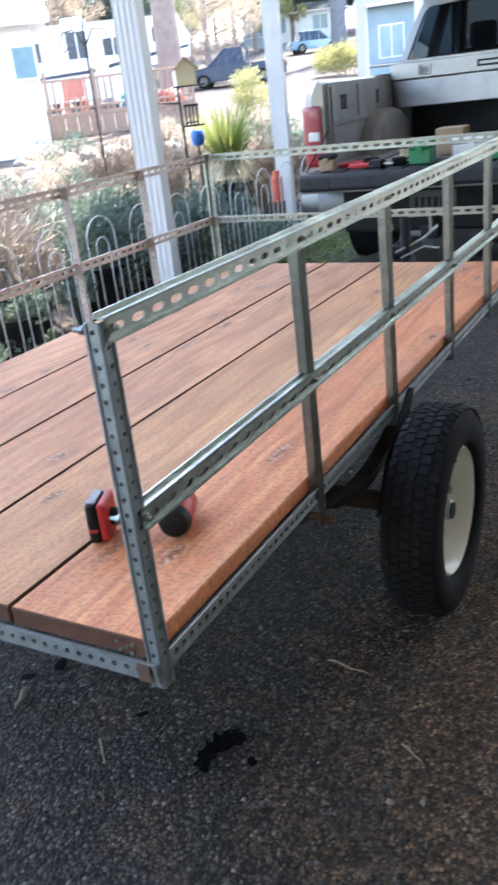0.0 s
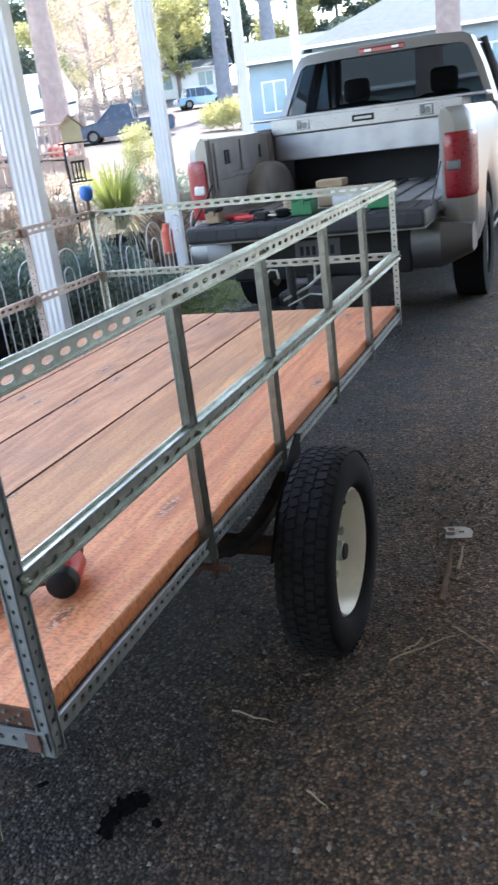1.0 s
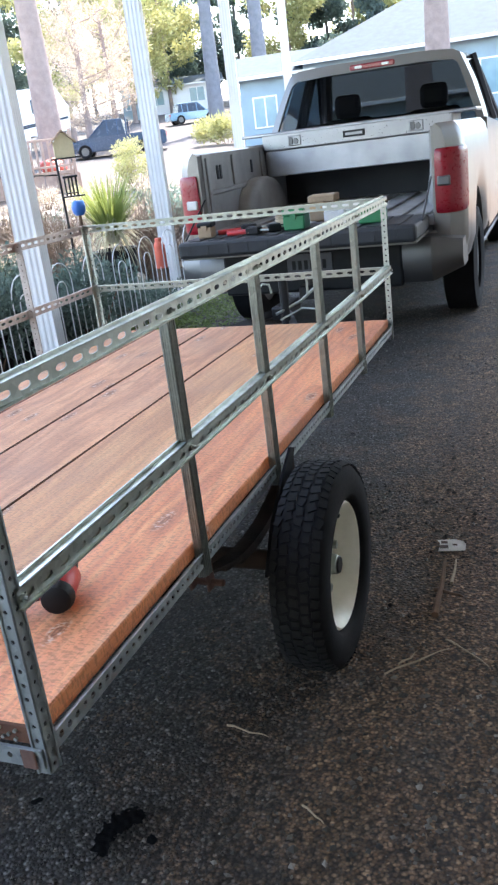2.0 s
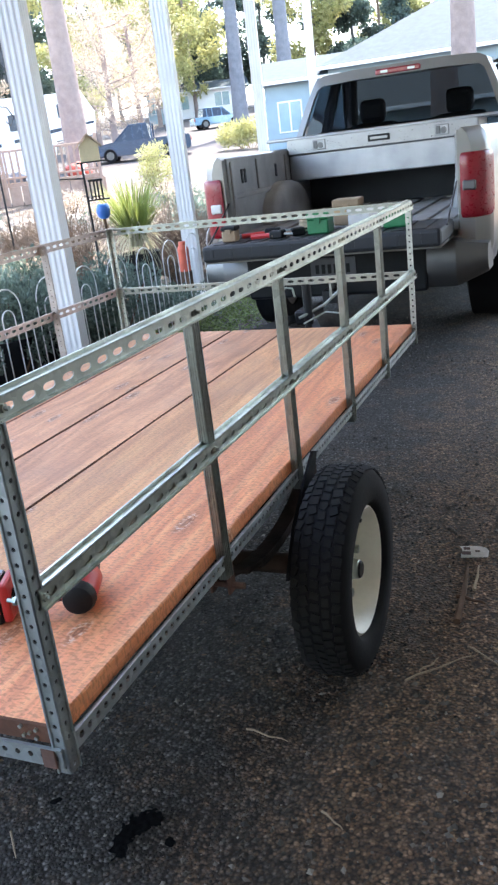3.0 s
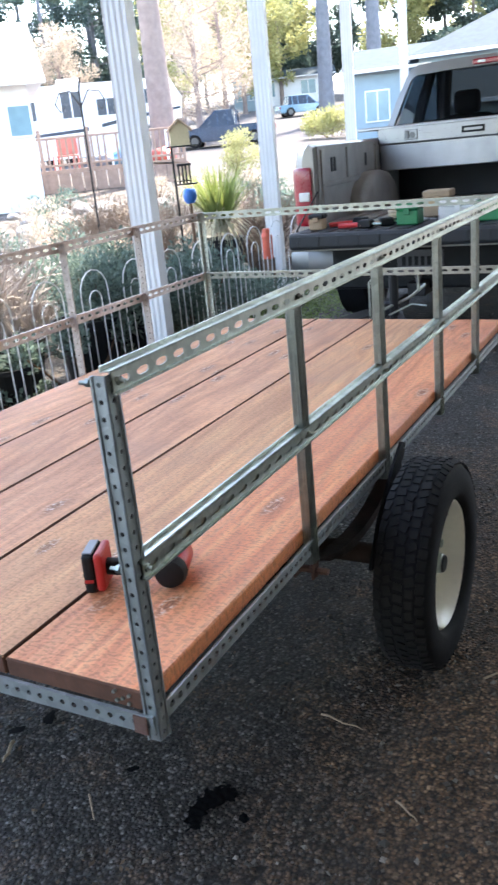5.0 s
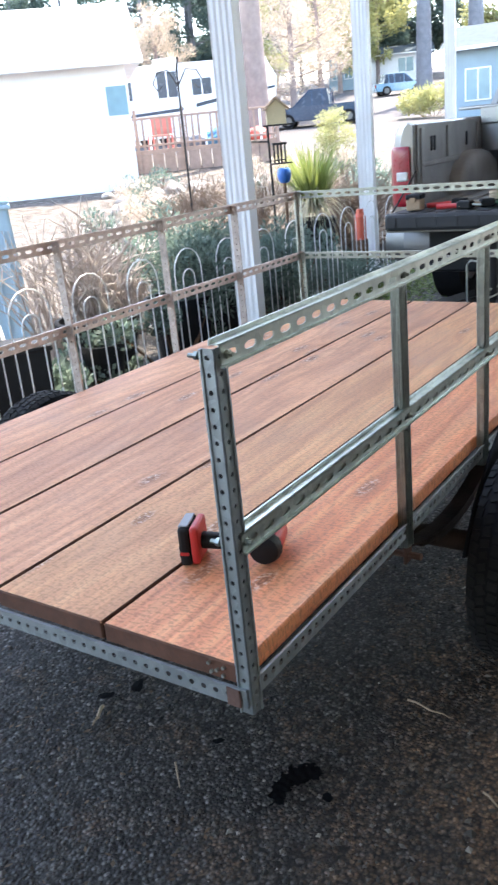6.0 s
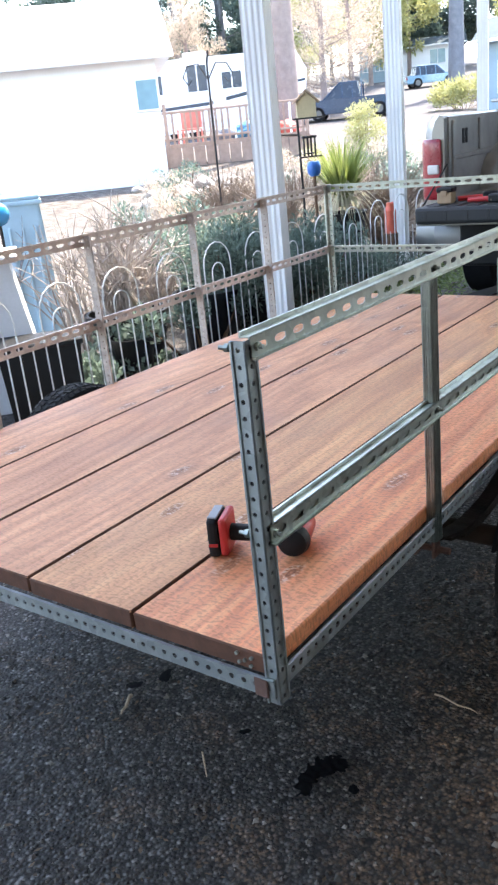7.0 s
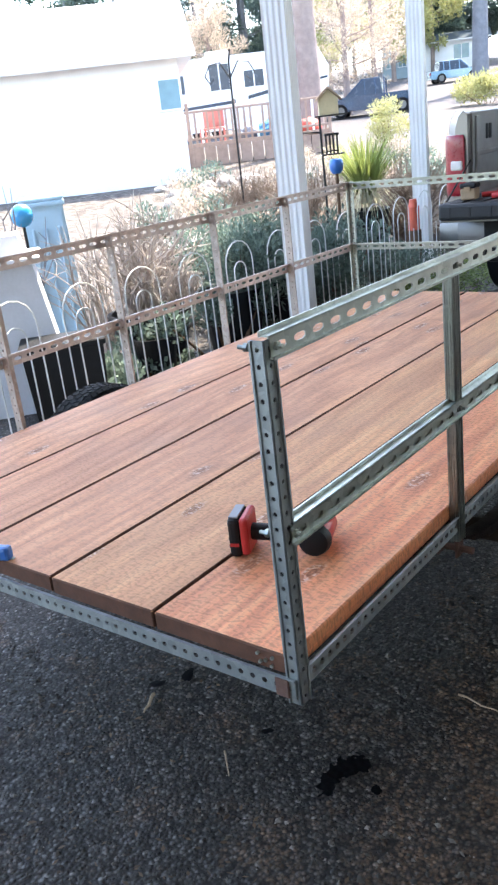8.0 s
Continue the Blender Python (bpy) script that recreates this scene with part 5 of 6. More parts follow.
def shrub(at, clumps, n, size, material, seed, label, slim=0.16):
    s = group_empty("shrub", pose(*at))
    me = leaves(clumps, n, size, seed, slim, 0.5)
    part("foliage", me, material, s)
    bm = bmesh.new()
    rng = random.Random(seed)
    for c in clumps:
        tube(bm, [(c[0] * 0.3, c[1] * 0.3, 0), (c[0] * 0.7, c[1] * 0.7, c[2] * 0.6), (c[0], c[1], c[2])], 0.012, 4, 0.004)
    part("stem", bm, M_BARK, s)
    return tagged(s, label, "shrub")


def clumpy(rng, n, rx, ry, z0, z1, r0, r1):
    return [(rng.uniform(-rx, rx), rng.uniform(-ry, ry), rng.uniform(z0, z1), rng.uniform(r0, r1)) for _ in range(n)]


rg = random.Random(17)
shrub((-3.1, 3.95, 0), clumpy(rg, 16, 0.38, 0.5, 0.35, 0.78, 0.14, 0.28), 11000, 0.046, M_SHRUB, 1, "dark green needle-leaved shrub behind the fence")
shrub((-2.95, 4.95, 0), clumpy(rg, 14, 0.35, 0.45, 0.2, 0.6, 0.13, 0.24), 9500, 0.046, M_SHRUB, 2, "dark green needle-leaved shrub behind the fence")
shrub((-2.85, 5.75, 0), clumpy(rg, 12, 0.35, 0.4, 0.08, 0.3, 0.1, 0.18), 6000, 0.036, M_SHRUB, 3, "low green shrub at the garden's edge")
shrub((-3.7, 5.0, 0), clumpy(rg, 10, 0.4, 0.5, 0.2, 0.6, 0.14, 0.25), 3500, 0.05, M_SHRUB, 4, "green shrub in the garden bed")
shrub((-2.95, 2.45, 0), clumpy(rg, 7, 0.2, 0.4, 0.05, 0.28, 0.08, 0.13), 1300, 0.045, M_SHRUB, 5, "small leafy green plant by the fence", 0.3)
shrub((-2.75, 3.3, 0), clumpy(rg, 8, 0.12, 0.6, 0.08, 0.4, 0.07, 0.14), 2000, 0.042, M_SHRUB, 6, "small leafy green plants by the fence", 0.25)
x, y = polar(-27.7, 26)
shrub((x, y, ground_z(x, y)), clumpy(rg, 12, 0.45, 0.45, 0.3, 1.2, 0.2, 0.34), 3500, 0.08, M_YELLOW, 7, "yellow-green shrub beside the drive")
x, y = polar(-21.6, 44)
shrub((x, y, ground_z(x, y)), clumpy(rg, 12, 1.2, 0.9, 0.3, 1.2, 0.4, 0.6), 3500, 0.18, M_YELLOW, 8, "yellow-green shrub beside the drive")

# grass clump in a pot
gc = group_empty("grass_clump", pose(-3.68, 6.92, 0))
tagged(gc, "bright green strap-leaved grass clump in a dark pot", "ornamental grass")


def blades(n, h, spread, droop, seed, w):
    rng = random.Random(seed)
    vs, fs = [], []
    for k in range(n):
        a = rng.uniform(0, math.tau)
        L = h * rng.uniform(0.6, 1.05)
        out = spread * rng.uniform(0.1, 1)
        sag = droop * rng.uniform(0.45, 1.25)
        s = Vector((-math.sin(a), math.cos(a), 0)) * w
        b = len(vs)
        for i in range(6):
            f = i / 5
            c = Vector((math.cos(a), math.sin(a), 0)) * (0.05 + out * f ** 1.4) + Vector((0, 0, L * (f - sag * f * f)))
            ww = s * (1 - 0.85 * f)
            vs += [tuple(c - ww), tuple(c + ww)]
        for i in range(5):
            fs.append((b + 2 * i, b + 2 * i + 1, b + 2 * i + 3, b + 2 * i + 2))
    me = bpy.data.meshes.new("blades")
    me.from_pydata(vs, [], fs)
    return me


part("green_tuft", blades(420, 0.78, 0.5, 0.2, 2, 0.011), M_BLADE, gc, m=pose(0, 0, 0.62))
part("withered_tuft", blades(260, 0.8, 0.62, 1.35, 3, 0.007), M_OLDBLADE, gc, "pale drooping old blades", m=pose(0, 0, 0.62))
part("pot", lathe(bmesh.new(), [(0, 0.16), (0.5, 0.22), (0.56, 0.24), (0.56, 0.2), (0.5, 0.19)], 20, "z"), M_BLACK, gc)

# feeder pole
fp = group_empty("feeder_pole", pose(-3.52, 5.87, 0, 0, 0, 35))
tagged(fp, "black iron feeder pole with a yellow bird house", "bird feeder")
part("pole", tube(bmesh.new(), [(0, 0, 0), (0.01, 0, 0.8), (0, 0, 1.5)], 0.011, 8), M_BLACKSTEEL, fp)
M_YWOOD = mat("yellow_painted_wood", (0.62, 0.5, 0.3), 0.7, 0, 0.15)
bh = part("bird_house", prism(bmesh.new(), [(0.0, 1.5), (0.17, 1.5), (0.17, 1.635), (0.085, 1.71), (0.0, 1.635)], -0.07, 0.07, "y"), M_YWOOD, fp, "yellow wooden bird house")
part("roof", prism(bmesh.new(), [(-0.03, 1.615), (0.085, 1.715), (0.2, 1.615), (0.2, 1.63), (0.085, 1.735), (-0.03, 1.63)], -0.09, 0.09, "y"), M_CARD, bh)
part("tray", boxed((-0.04, -0.09, 1.488), (0.24, 0.09, 1.5), 0.003), M_BLACKSTEEL, fp)
part("arm", tube(bmesh.new(), [(0, 0, 1.36), (-0.2, 0, 1.38), (-0.3, 0, 1.33)], 0.008, 6), M_BLACKSTEEL, fp)
part("tray", boxed((0.0, -0.07, 1.16), (0.2, 0.07, 1.172), 0.003), M_BLACKSTEEL, fp)
lt = part("lantern", boxed((0.04, -0.05, 1.19), (0.15, 0.05, 1.2), 0.002), M_BLACKSTEEL, fp)
for u in (0.045, 0.08, 0.11, 0.145):
    for v in (-0.045, 0.045):
        part("bar", tube(bmesh.new(), [(u, v, 1.172), (u, v, 1.33)], 0.006, 5), M_BLACKSTEEL, lt)
part("lantern_cap", boxed((0.03, -0.06, 1.325), (0.16, 0.06, 1.345), 0.004), M_BLACKSTEEL, lt)

bp = group_empty("blue_pot", pose(-3.56, 6.17, 0) @ Matrix.Diagonal((0.75, 0.75, 0.96, 1)))
part("stand", tube(bmesh.new(), [(0, 0, 0), (0, 0, 1.03)], 0.02, 8), M_BARK, bp)
part("bowl", lathe(bmesh.new(), [(1.02, 0.05), (1.05, 0.08), (1.1, 0.09), (1.15, 0.075), (1.16, 0.06), (1.06, 0.05)], 16, "z"), M_BLUE, bp, smooth=True)
tagged(bp, "round blue glazed pot on a wooden stand", "pot")
rc = group_empty("red_can", pose(-3.0, 6.6, 0) @ Matrix.Diagonal((0.75, 0.75, 0.9, 1)))
part("stand", boxed((-0.07, -0.07, 0), (0.07, 0.07, 0.42), 0.006), M_BARK, rc)
part("can", lathe(bmesh.new(), [(0.42, 0.075), (0.66, 0.075), (0.7, 0.05), (0.74, 0.045)], 16, "z"), mat("orange_red_paint", (0.75, 0.14, 0.08), 0.45), rc, smooth=False)
tagged(rc, "orange-red metal can on a wooden block", "can")

# shepherd hook further back
x, y = polar(-37.6, 12)
hk = group_empty("shepherd_hook", pose(x, y, 0, 0, 0, 40))
part("rod", tube(bmesh.new(), [(0, 0, 0), (0, 0, 2.35), (0.03, 0, 2.5)], 0.014, 8), M_BLACKSTEEL, hk)
for s in (-1, 1):
    part("scroll", tube(bmesh.new(), [(0, 0, 2.15), (s * 0.12, 0, 2.35), (s * 0.26, 0, 2.33), (s * 0.33, 0, 2.2), (s * 0.27, 0, 2.1), (s * 0.22, 0, 2.16)], 0.01, 6), M_BLACKSTEEL, hk)
tagged(hk, "tall black iron hook with two scrolls", "plant hook")

# pale rocks in the garden beds
M_ROCK = mat("pale_rock", (0.42, 0.38, 0.34), 0.9, 0, 0.3, 5, 40, 0.5, dist=0.02)


def rock_mesh(seed):
    bm = bmesh.new()
    bmesh.ops.create_icosphere(bm, subdivisions=2, radius=1)
    for v in bm.verts:
        v.co *= 1 + 0.35 * noise.noise(v.co * 1.1 + Vector((seed * 3.7, 0, 0)))
        v.co.z *= 0.6
    me = bpy.data.meshes.new("rock")
    bm.to_mesh(me)
    bm.free()
    me.materials.append(M_ROCK)
    return me


rocks = [rock_mesh(k) for k in range(4)]
rg = random.Random(31)
for k in range(150):
    az, d = rg.uniform(-43, -26.5), rg.uniform(9.5, 22)
    x, y = polar(az, d)
    s = rg.uniform(0.1, 0.3)
    o = part("rock", rocks[k % 4], None, m=pose(x, y, ground_z(x, y) + 0.3 * s, 0, 0, rg.uniform(0, 360)) @ Matrix.Diagonal((s, s * rg.uniform(0.7, 1.2), s, 1)))
    tagged(o, "pale weathered garden rock on the ground", "rock", "garden rocks")
for k in range(34):
    x, y = polar(rg.uniform(-44, -25), rg.uniform(9.5, 23))
    shrub((x, y, ground_z(x, y)), clumpy(rg, 6, 0.35, 0.35, 0.1, 0.4, 0.12, 0.25), 500, 0.09, M_DRY if k % 2 else M_SHRUB, 40 + k, "low dry bed plant among the rocks" if k % 2 else "low green bed plant among the rocks")

for k in range(12):
    x, y = polar(-39 + 1.3 * k + rg.uniform(-0.5, 0.5), rg.uniform(8.5, 13.5))
    bare_bush((x, y, ground_z(x, y)), 110, rg.uniform(0.8, 1.25), 0.8, 60 + k, "dry brown brush among the garden rocks", M_DRYSTEM, 0.01)

# moss and low weeds between the trailer and the truck
me = leaves([(-2.4 + 0.35 * math.sin(k * 2.1), 4.2 + 0.2 * k, 0.0, 0.35) for k in range(20)], 12000, 0.06, 77, 0.12, 1.2)
for v in me.vertices:
    v.co.z = abs(v.co.z) * 0.3
tagged(part("ground_weeds", me, leaf_mat("moss_green", (0.07, 0.12, 0.03), (0.2, 0.28, 0.08))), "low green weeds and moss on the ground", "weeds", kind="stuff")


# ---- far things ----
def tree(az, d, kind, h, seed, dia=0.5, label="", r=2.5, low=0.3, n=2600):
    x, y = polar(az, d)
    rng = random.Random(seed)
    t = group_empty("tree", pose(x, y, ground_z(x, y) - 0.1))
    bm = bmesh.new()
    lean = rng.uniform(-0.02, 0.02) * h
    tube(bm, [(lean * f * f, 0, h * f) for f in (0, 0.05, 0.25, 0.5, 0.75, 1)], dia / 2 * 1.1, 12, dia * 0.12)
    part("trunk", bm, M_TRUNK if kind != "grey" and kind != "fir" else M_TRUNK_D, t, smooth=True)
    bm = bmesh.new()
    cl = []
    for k in range(26):
        f = low + (1 - low) * (k + rng.random()) / 26
        a = rng.uniform(0, math.tau)
        rr = r * ((1.15 - f) if kind in ("fir", "grey", "pine") else math.sin(math.pi * min(1, (f - low) / (1 - low) * 0.85 + 0.12))) * rng.uniform(0.6, 1.1)
        z = h * f
        tip = (rr * math.cos(a), rr * math.sin(a), z + (-0.15 if kind in ("fir", "pine") else 0.4) * rr)
        tube(bm, [(0, 0, z), (tip[0] * 0.5, tip[1] * 0.5, z + 0.1 * rr), tip], 0.05 * dia / 0.5, 4, 0.02)
        for f2 in (0.45, 0.75, 1.0):
            cl.append((tip[0] * f2 + rng.uniform(-0.3, 0.3), tip[1] * f2 + rng.uniform(-0.3, 0.3), z + (tip[2] - z) * f2, max(0.25, rr * 0.26)))
    tagged(part("branchwork", bm, M_TRUNK_D if kind == "fir" else M_TRUNK, t), kind="stuff")
    mt = {"fir": M_FIR, "pine": M_FIR, "grey": M_FIR, "yellow": M_YELLOW, "dry": M_DRY}[kind]
    sz = d * 0.0034
    part("crown", leaves(cl, n, sz, seed, 0.3 if kind != "dry" else 0.1, 0.0 if kind != "dry" else 0.6), mt, t)
    return tagged(t, label or {"fir": "dark green fir tree in the distance", "pine": "tall brown-trunked pine tree", "grey": "tall grey-trunked conifer in the distance",
                               "yellow": "yellow-green leafy tree in spring", "dry": "pale tan bare-branched tree"}[kind], "tree")


tree(-32.6, 30, "pine", 19, 1, 0.95, r=3.5, low=0.55)
tree(-22.0, 60, "grey", 24, 2, 1.15, r=3.5, low=0.5)
tree(-18.9, 60, "grey", 24, 3, 1.2, r=3.5, low=0.5)
tree(-7.9, 30, "pine", 19, 4, 0.95, r=3.0, low=0.6)
for az, d, kind, h, r in ((-36.5, 66, "fir", 20, 5), (-40.5, 72, "fir", 21, 5), (-44, 75, "fir", 19, 5), (-33.3, 72, "fir", 22, 5), (-29.6, 95, "fir", 24, 6), (-26.0, 98, "fir", 22, 6),
                          (-27.2, 80, "yellow", 13, 5), (-24.8, 88, "yellow", 15, 5), (-20.2, 95, "fir", 22, 5), (-17.0, 88, "yellow", 15, 5), (-14.6, 90, "fir", 24, 5),
                          (-11.6, 80, "fir", 22, 5), (-9.0, 85, "yellow", 15, 5), (-5.5, 85, "fir", 22, 5), (-3.0, 80, "yellow", 15, 5), (-12.9, 95, "yellow", 16, 5),
                          (-30.2, 48, "dry", 8.5, 3.6), (-28.4, 52, "dry", 7.5, 3.2), (-38.6, 55, "dry", 7, 2.4), (-39.2, 62, "fir", 17, 4.5), (-36.2, 64, "fir", 19, 4.5), (-31.2, 60, "yellow", 13, 3.5), (0, 85, "fir", 20, 5), (-47, 80, "fir", 20, 5), (-23.2, 100, "fir", 24, 6)):
    tree(az, d, kind, h, int(-az * 10 + d), 0.45, r=r, low=0.12, n=15000 if kind != "dry" else 12000)

M_VINYL = mat("white_siding", (0.8, 0.81, 0.82), 0.6, 0, 0.06, 1.5, 20, 0.05)
M_ROOFBLUE = mat("blue_grey_shingles", (0.035, 0.062, 0.085), 0.95, 0, 0.25, 4, 20, 0.3)
M_GLASSDK = mat("dark_window_glass", (0.02, 0.035, 0.06), 0.25, 0, 0.2, 1, 4, 0.0)
M_BLUESIDE = mat("blue_grey_siding", (0.27, 0.37, 0.43), 0.7, 0, 0.1, 1.5, 20, 0.05)


M_PALEGLASS = mat("sky_lit_window_glass", (0.2, 0.33, 0.38), 0.1, 0, 0.2, 1, 4, 0.0)


def window(parent, x, z, w, h, y, glass=None, single=False):
    wn_ = part("window", boxed((x - w / 2 - 0.06, y - 0.05, z - 0.06), (x + w / 2 + 0.06, y, z + h + 0.06), 0.01), M_VINYL, parent)
    if single:
        part("pane", boxed((x - w / 2, y - 0.06, z), (x + w / 2, y - 0.045, z + h)), glass or M_PALEGLASS, wn_)
        return
    part("pane", boxed((x - w / 2, y - 0.06, z), (x - 0.03, y - 0.045, z + h)), glass or M_PALEGLASS, wn_)
    part("pane", boxed((x + 0.03, y - 0.06, z), (x + w / 2, y - 0.045, z + h)), glass or M_PALEGLASS, wn_)


def house(x, y, rz, w, depth, wall_h, ridge, wall_mt, roof_mt, wins, label, door=None, hip=0.0):
    z = ground_z(x, y)
    h = group_empty("house", pose(x, y, z - 0.1, 0, 0, rz))
    part("wall", boxed((-w / 2, 0, 0), (w / 2, depth, wall_h), 0.01), wall_mt, h)
    bm = bmesh.new()
    o = 0.45
    e = [bm.verts.new(p) for p in ((-w / 2 - o, -o, wall_h), (w / 2 + o, -o, wall_h), (w / 2 + o, depth + o, wall_h), (-w / 2 - o, depth + o, wall_h))]
    r = [bm.verts.new(p) for p in ((-w / 2 - o + hip, depth / 2, ridge), (w / 2 + o - hip, depth / 2, ridge))]
    for f in ((e[0], e[1], r[1], r[0]), (e[2], e[3], r[0], r[1]), (e[1], e[2], r[1]), (e[3], e[0], r[0]), (e[0], e[3], e[2], e[1])):
        bm.faces.new(f)
    part("roof", bm, roof_mt, h)
    part("gutter", boxed((-w / 2 - o, -o - 0.08, wall_h - 0.1), (w / 2 + o, -o, wall_h + 0.02), 0.01), M_VINYL, h)
    for wx, wz, ww, wh in wins:
        window(h, wx, wz, ww, wh, 0, single=ww < 0.6)
    if door is not None:
        part("door", boxed((door - 0.45, -0.05, 0.1), (door + 0.45, 0, 2.1), 0.01), M_BLUESIDE, h)
    return tagged(h, label, "house")


# white house on the sunny side
x, y = polar(-50, 23.5)
house(x, y, 44, 7.6, 6, 3.2, 5.0, M_VINYL, M_VINYL, ((3.5, 1.95, 0.52, 0.7),), "white-sided house glaring in the sun", None)
house(-1.6, 34.5, 6, 15.5, 9, 3.2, 5.7, M_BLUESIDE, M_ROOFBLUE, ((-5.5, 1.2, 1.4, 1.2), (-1, 1.2, 1.6, 1.2), (4, 1.2, 1.6, 1.2)), "blue-grey house with a broad shingle roof", -7.0, 5.0)
house(-10.4, 34.0, 10, 3.4, 5, 2.9, 3.9, M_BLUESIDE, M_ROOFBLUE, ((-0.7, 1.0, 0.9, 1.1),), "small blue-grey wing with a low roof", 0.9)
x, y = polar(-24.4, 88)
house(x, y, 24, 8.5, 5, 2.6, 3.5, M_VINYL, M_ROOFBLUE, ((-2, 1.0, 1.4, 1.2), (2, 1.0, 1.4, 1.2)), "far white bungalow with a low roof")
x, y = polar(-27.0, 84)
house(x, y, 26, 2.6, 3, 2.9, 3.5, M_BLUESIDE, M_ROOFBLUE, ((-0.6, 1.1, 0.7, 1.1), (0.5, 1.1, 0.7, 1.1)), "far pale blue cabin with two windows")


def travel_trailer():
    x, y = polar(-37.6, 42)
    z = ground_z(x, y)
    r = group_empty("travel_trailer", pose(x, y, z, 0, 0, 36))
    prof = [(-4.2, 0.75), (2.6, 0.75), (2.75, 1.5), (4.6, 1.6), (4.7, 2.6), (4.2, 3.5), (-4.0, 3.55), (-4.25, 3.2)]
    bm = bmesh.new()
    prism(bm, prof, 0, 2.4, "y")
    part("body", bm, M_VINYL, r)
    bm = prism(bmesh.new(), [(-4.2, 1.3), (0, 1.45), (2.7, 1.85), (4.6, 2.1), (4.6, 2.2), (2.6, 2.0), (0, 1.6), (-4.2, 1.42)], -0.012, 0.0, "y")
    part("stripe", bm, M_GLASSDK, r, "dark swooping side stripe")
    for wx, wz, ww, wh in ((-2.6, 2.1, 1.1, 0.8), (-0.4, 2.1, 0.9, 1.1), (1.2, 2.1, 0.9, 0.7), (3.5, 2.45, 1.0, 0.6)):
        window(r, wx, wz, ww, wh, -0.004, M_GLASSDK)
    part("door", boxed((0.25, -0.03, 0.85), (0.85, 0, 2.75), 0.02), M_VINYL, r)
    part("roof_unit", boxed((-1.0, 0.8, 3.53), (0.1, 1.7, 3.85), 0.08, seg=2), M_VINYL, r)
    for u in (-1.6, -0.7):
        part("wheel", lathe(bmesh.new(), [(-0.1, 0.2), (-0.11, 0.36), (0.11, 0.36), (0.1, 0.2)], 20, "y", (u, 0.2, 0.36)), M_RUBBER, r)
    part("landing_leg", boxed((3.9, 1.1, 0), (4.0, 1.2, 1.6), 0.01), M_BLACKSTEEL, r)
    part("skirt", boxed((-4.15, 0.05, 0.35), (2.6, 2.35, 0.76), 0.01), M_VINYL, r)
    tagged(r, "white fifth-wheel travel trailer with dark stripe", "travel trailer")


travel_trailer()


def car(az, d, rz, L, W, H, paint, label, hatch, bed=0.0):
    x, y = polar(az, d)
    c = group_empty("parked_car", pose(x, y, ground_z(x, y), 0, 0, rz))
    h0, belt = 0.28, H * 0.56
    k = L / 2
    low = [(-k, h0 + 0.1), (-k + 0.05, h0), (k - 0.05, h0), (k, h0 + 0.12), (k - 0.03, belt * 0.82), (k * 0.55, belt), (-k + 0.02, belt)]
    bm = prism(bmesh.new(), low, -W / 2, W / 2, "y")
    bmesh.ops.bevel(bm, geom=bm.edges[:], offset=0.06, segments=2, affect="EDGES")
    part("body", bm, paint, c)
    back = -k + (0.25 if hatch else 0.5) + bed
    top = [(back - 0.12, belt - 0.02), (k * 0.5, belt - 0.02), (k * 0.15, H - 0.03), (back, H - 0.02)]
    bm = bmesh.new()
    lo = [bm.verts.new((p[0], -W / 2 + (0.06 if p[1] < belt else 0.2), p[1])) for p in top]
    hi = [bm.verts.new((p[0], W / 2 - (0.06 if p[1] < belt else 0.2), p[1])) for p in top]
    for i in range(4):
        j = (i + 1) % 4
        bm.faces.new((lo[i], lo[j], hi[j], hi[i]))
    bm.faces.new(lo[::-1])
    bm.faces.new(hi)
    cab = part("cabin", bm, M_GLASSDK, c, "dark car windows")
    part("car_roof", boxed((back, -W / 2 + 0.2, H - 0.035), (k * 0.17, W / 2 - 0.2, H + 0.01), 0.02), paint, c)
    for s in (-1, 1):
        for px_ in (k * 0.48, k * 0.12, back + 0.25, -k * 0.25):
            zt = H - 0.02
            part("window_pillar", tube(bmesh.new(), [(px_ if px_ < k * 0.4 else k * 0.5, s * (W / 2 - 0.06), belt - 0.02), (px_ if px_ < k * 0.4 else k * 0.16, s * (W / 2 - 0.2), zt)], 0.035, 5), paint, c)
        for u in (-k * 0.58, k * 0.6):
            w = part("wheel", lathe(bmesh.new(), [(-0.1, 0.2), (-0.11, 0.33), (0.11, 0.33), (0.1, 0.2)], 20, "y", (u, s * (W / 2 - 0.06), 0.33), True), M_RUBBER, c)
            part("rim", lathe(bmesh.new(), [(-0.08, 0.205), (0.0, 0.15), (0.08, 0.205)], 16, "y", (u, s * (W / 2 - 0.06), 0.33)), M_CHROME, w)
    part("head_lamp", boxed((k - 0.1, -W / 2 + 0.1, belt * 0.62), (k + 0.005, -W / 2 + 0.4, belt * 0.78), 0.03), M_WHITELENS, c)
    part("tail_lamp", boxed((-k - 0.01, -W / 2 + 0.06, belt * 0.68), (-k + 0.1, -W / 2 + 0.3, belt * 0.92), 0.02), M_REDLENS, c)
    return tagged(c, label, "car")


M_NAVY = mat("navy_car_paint", (0.02, 0.05, 0.1), 0.25, 0.3, 0.1, Coat_Weight=0.7)
M_LTBLUE = mat("light_blue_car_paint", (0.16, 0.3, 0.42), 0.25, 0.3, 0.1, Coat_Weight=0.7)
car(-28.6, 46, 24 + 180, 5.2, 1.85, 1.72, M_NAVY, "dark blue pickup truck parked on the drive", True, 1.9)
car(-23.6, 70, 40, 4.0, 1.75, 1.5, M_LTBLUE, "light blue saloon car parked on the drive", False, 0.3)


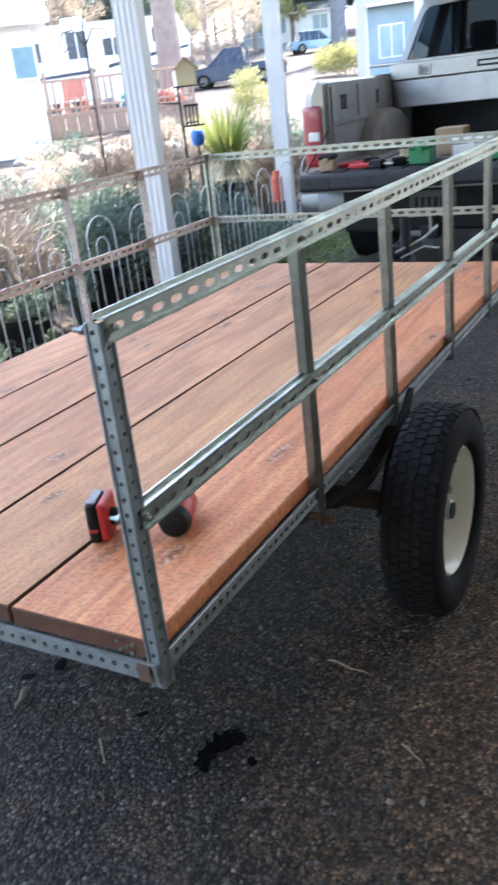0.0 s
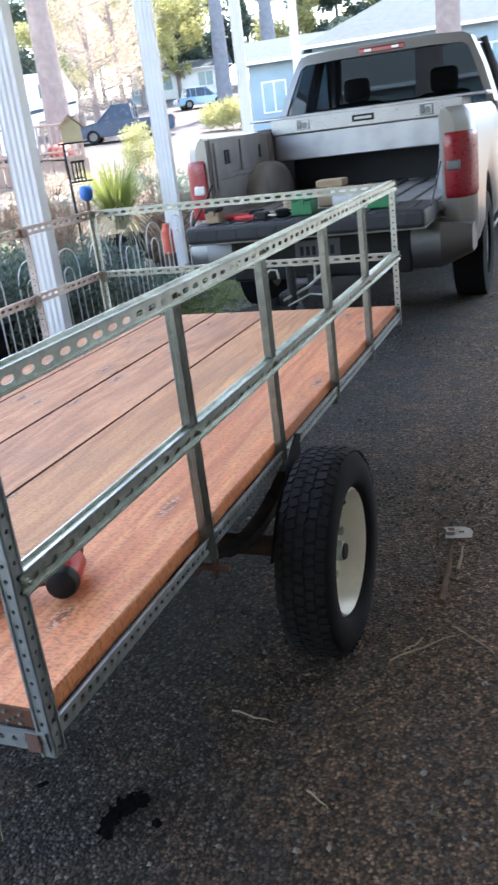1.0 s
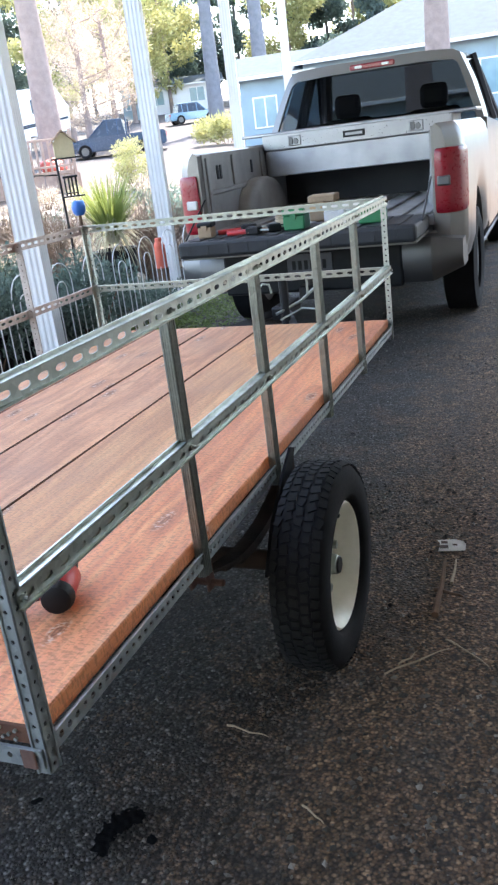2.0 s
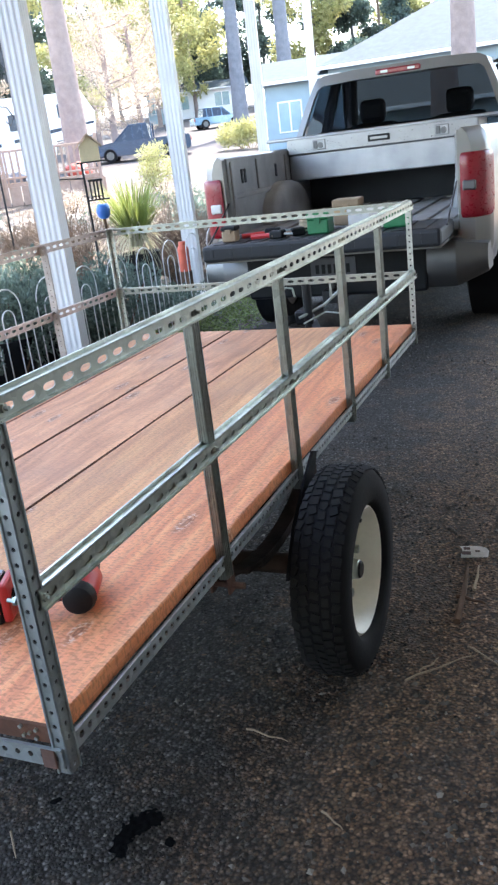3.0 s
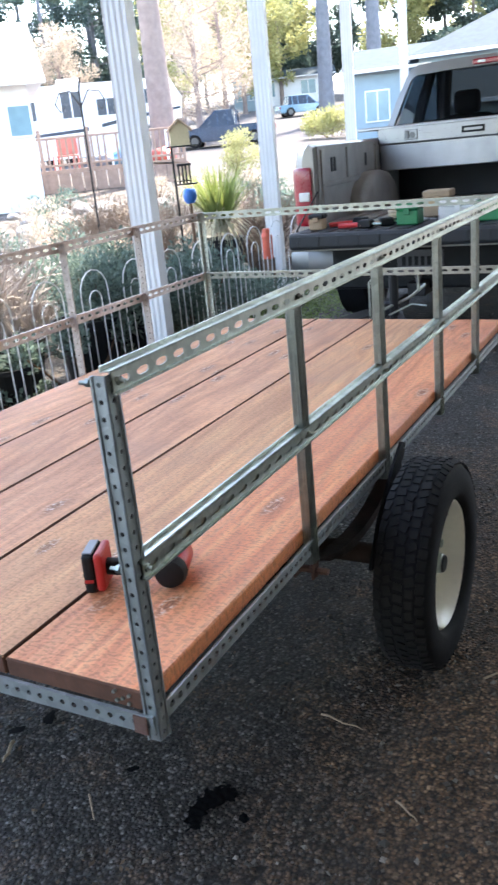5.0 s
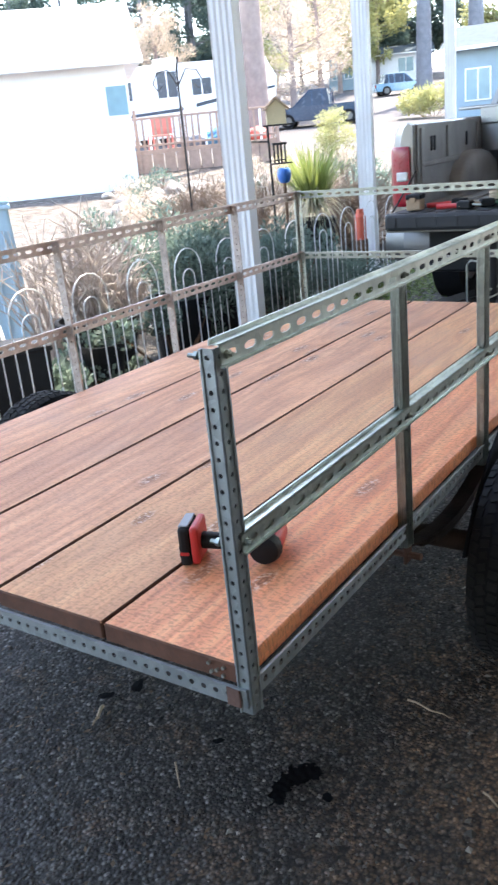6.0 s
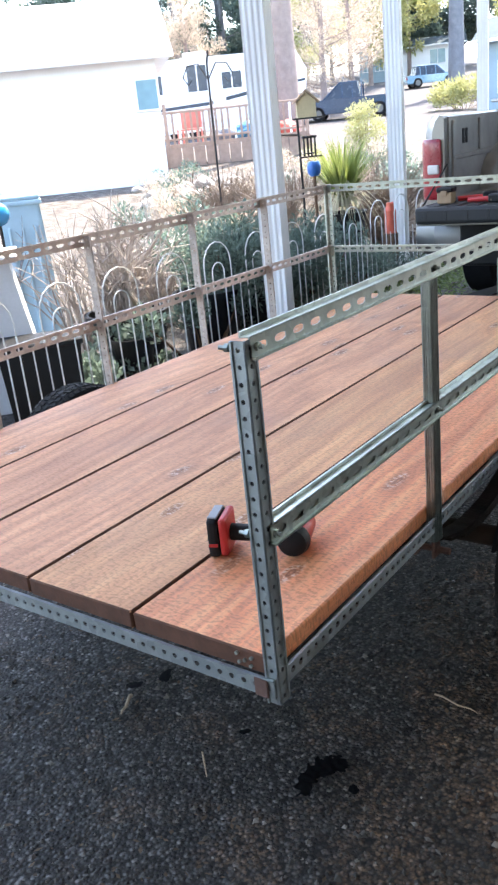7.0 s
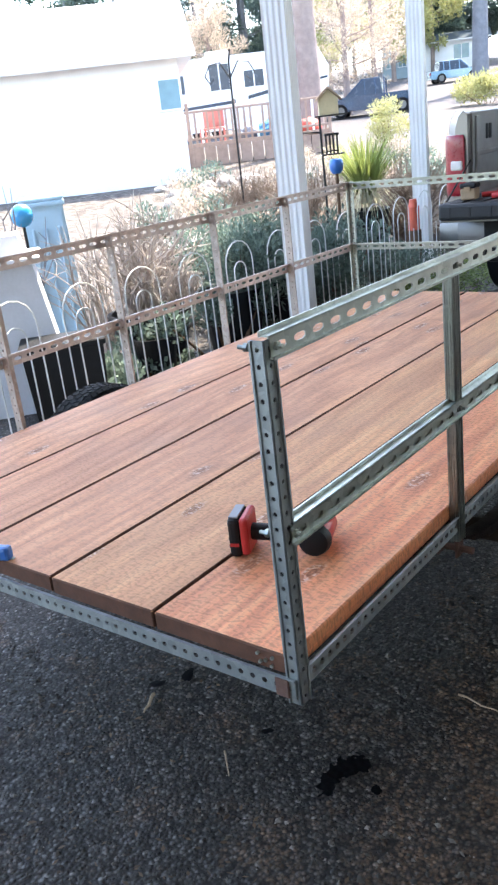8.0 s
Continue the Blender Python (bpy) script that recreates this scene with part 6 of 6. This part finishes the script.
# porch railing in front of the travel trailer
def railing():
    x, y = polar(-38.3, 28)
    z = ground_z(x, y)
    r = group_empty("porch_railing", pose(x, y, z, 0, 0, 38))
    red = mat("redwood_stain", (0.36, 0.25, 0.2), 0.8, 0, 0.25)
    part("platform", boxed((-2.6, 0, 0.58), (3.4, 1.6, 0.7), 0.01), red, r)
    for k in range(16):
        part("skirt_board", boxed((-2.55 + k * 0.38, 0.03, 0.0), (-2.2 + k * 0.38, 0.055, 0.575)), red, r)
    for z0 in (0.8, 1.6):
        part("rail", boxed((-2.6, -0.03, z0), (3.4, 0.05, z0 + 0.07), 0.01), red, r)
    for k in range(5):
        part("post", boxed((-2.6 + k * 1.48, -0.05, 0), (-2.5 + k * 1.48, 0.05, 1.9), 0.01), red, r)
    for k in range(30):
        part("picket", boxed((-2.45 + k * 0.195, -0.02, 0.7), (-2.38 + k * 0.195, 0.02, 1.6)), red if k % 9 else M_VINYL, r)
    tagged(r, "red-brown wooden porch with picket railing", "porch")
    c = group_empty("garden_chair", pose(x, y, z, 0, 0, 38) @ pose(-0.35, 0.8, 0.7, 0, 0, -15))
    rp = mat("faded_red_paint", (0.55, 0.2, 0.17), 0.6)
    part("seat", boxed((-0.35, -0.3, 0.38), (0.35, 0.3, 0.44), 0.02), rp, c)
    part("backrest", boxed((-0.35, 0.26, 0.44), (0.35, 0.32, 1.0), 0.03), rp, c)
    for u in (-0.32, 0.32):
        for v in (-0.26, 0.28):
            part("leg", boxed((u - 0.03, v - 0.03, 0), (u + 0.03, v + 0.03, 0.39), 0.005), rp, c)
    tagged(c, "faded red garden chair on the porch", "chair")
    return pose(x, y, z, 0, 0, 38)


PORCH = railing()


def heap(m, s, material, label, cat, seed):
    """A bundle under a sheet: a low, folded mound."""
    bm = bmesh.new()
    bmesh.ops.create_icosphere(bm, subdivisions=4, radius=1)
    for v in bm.verts:
        f = 1 + 0.3 * noise.noise(v.co * 1.3 + Vector((seed, 0, 0))) + 0.08 * noise.noise(v.co * 5 + Vector((0, seed, 0)))
        v.co = Vector((v.co.x * f * s, v.co.y * f * s * 0.8, max(-0.05, (v.co.z * f + 0.5) * s * 0.6)))
    tagged(part(cat.replace(" ", "_"), bm, material, m=m), label, cat)


M_TARP = mat("blue_tarp", (0.05, 0.22, 0.4), 0.5, 0, 0.3, 4, 30, 0.4, dist=0.02)
M_FADED = mat("faded_red_sheet", (0.5, 0.1, 0.08), 0.6, 0, 0.3, 4, 30, 0.3, dist=0.02)
M_GREYSHEET = mat("grey_sheet", (0.16, 0.19, 0.24), 0.7, 0, 0.4, 4, 30, 0.3, dist=0.02)
heap(PORCH @ pose(1.55, 0.7, 0.72), 0.5, M_TARP, "blue tarpaulin over a heap on the porch", "tarpaulin", 1.0)
heap(PORCH @ pose(0.75, 0.9, 0.72), 0.4, M_GREYSHEET, "grey sheet over a heap on the porch", "tarpaulin", 2.0)
heap(PORCH @ pose(2.75, 0.7, 0.72), 0.42, M_FADED, "faded red bundle lying on the porch", "bundle", 3.0)
x, y = polar(-28.2, 19.5)
heap(pose(x, y, ground_z(x, y)), 0.35, M_GREYSHEET, "grey sheet over a heap in the yard", "tarpaulin", 4.0)


# ---- bark crumbs and leaf litter on the gravel ----
M_LITTER = leaf_mat("bark_crumbs", (0.03, 0.019, 0.012), (0.24, 0.16, 0.1))
rg = random.Random(9)
me = leaves([(rg.uniform(0.2, 2.4), rg.uniform(0.4, 6.0), 0.0, 0.4) for _ in range(60)] + [(rg.uniform(-1.2, 0.6), rg.uniform(-0.3, 1.2), 0.0, 0.3) for _ in range(10)], 11000, 0.017, 55, 0.24, 0.0)
for v in me.vertices:
    v.co.z = 0.012 + abs(v.co.z) * 0.02
tagged(part("leaf_litter", me, M_LITTER), "brown bark crumbs and leaf litter on the gravel", "litter", kind="stuff")
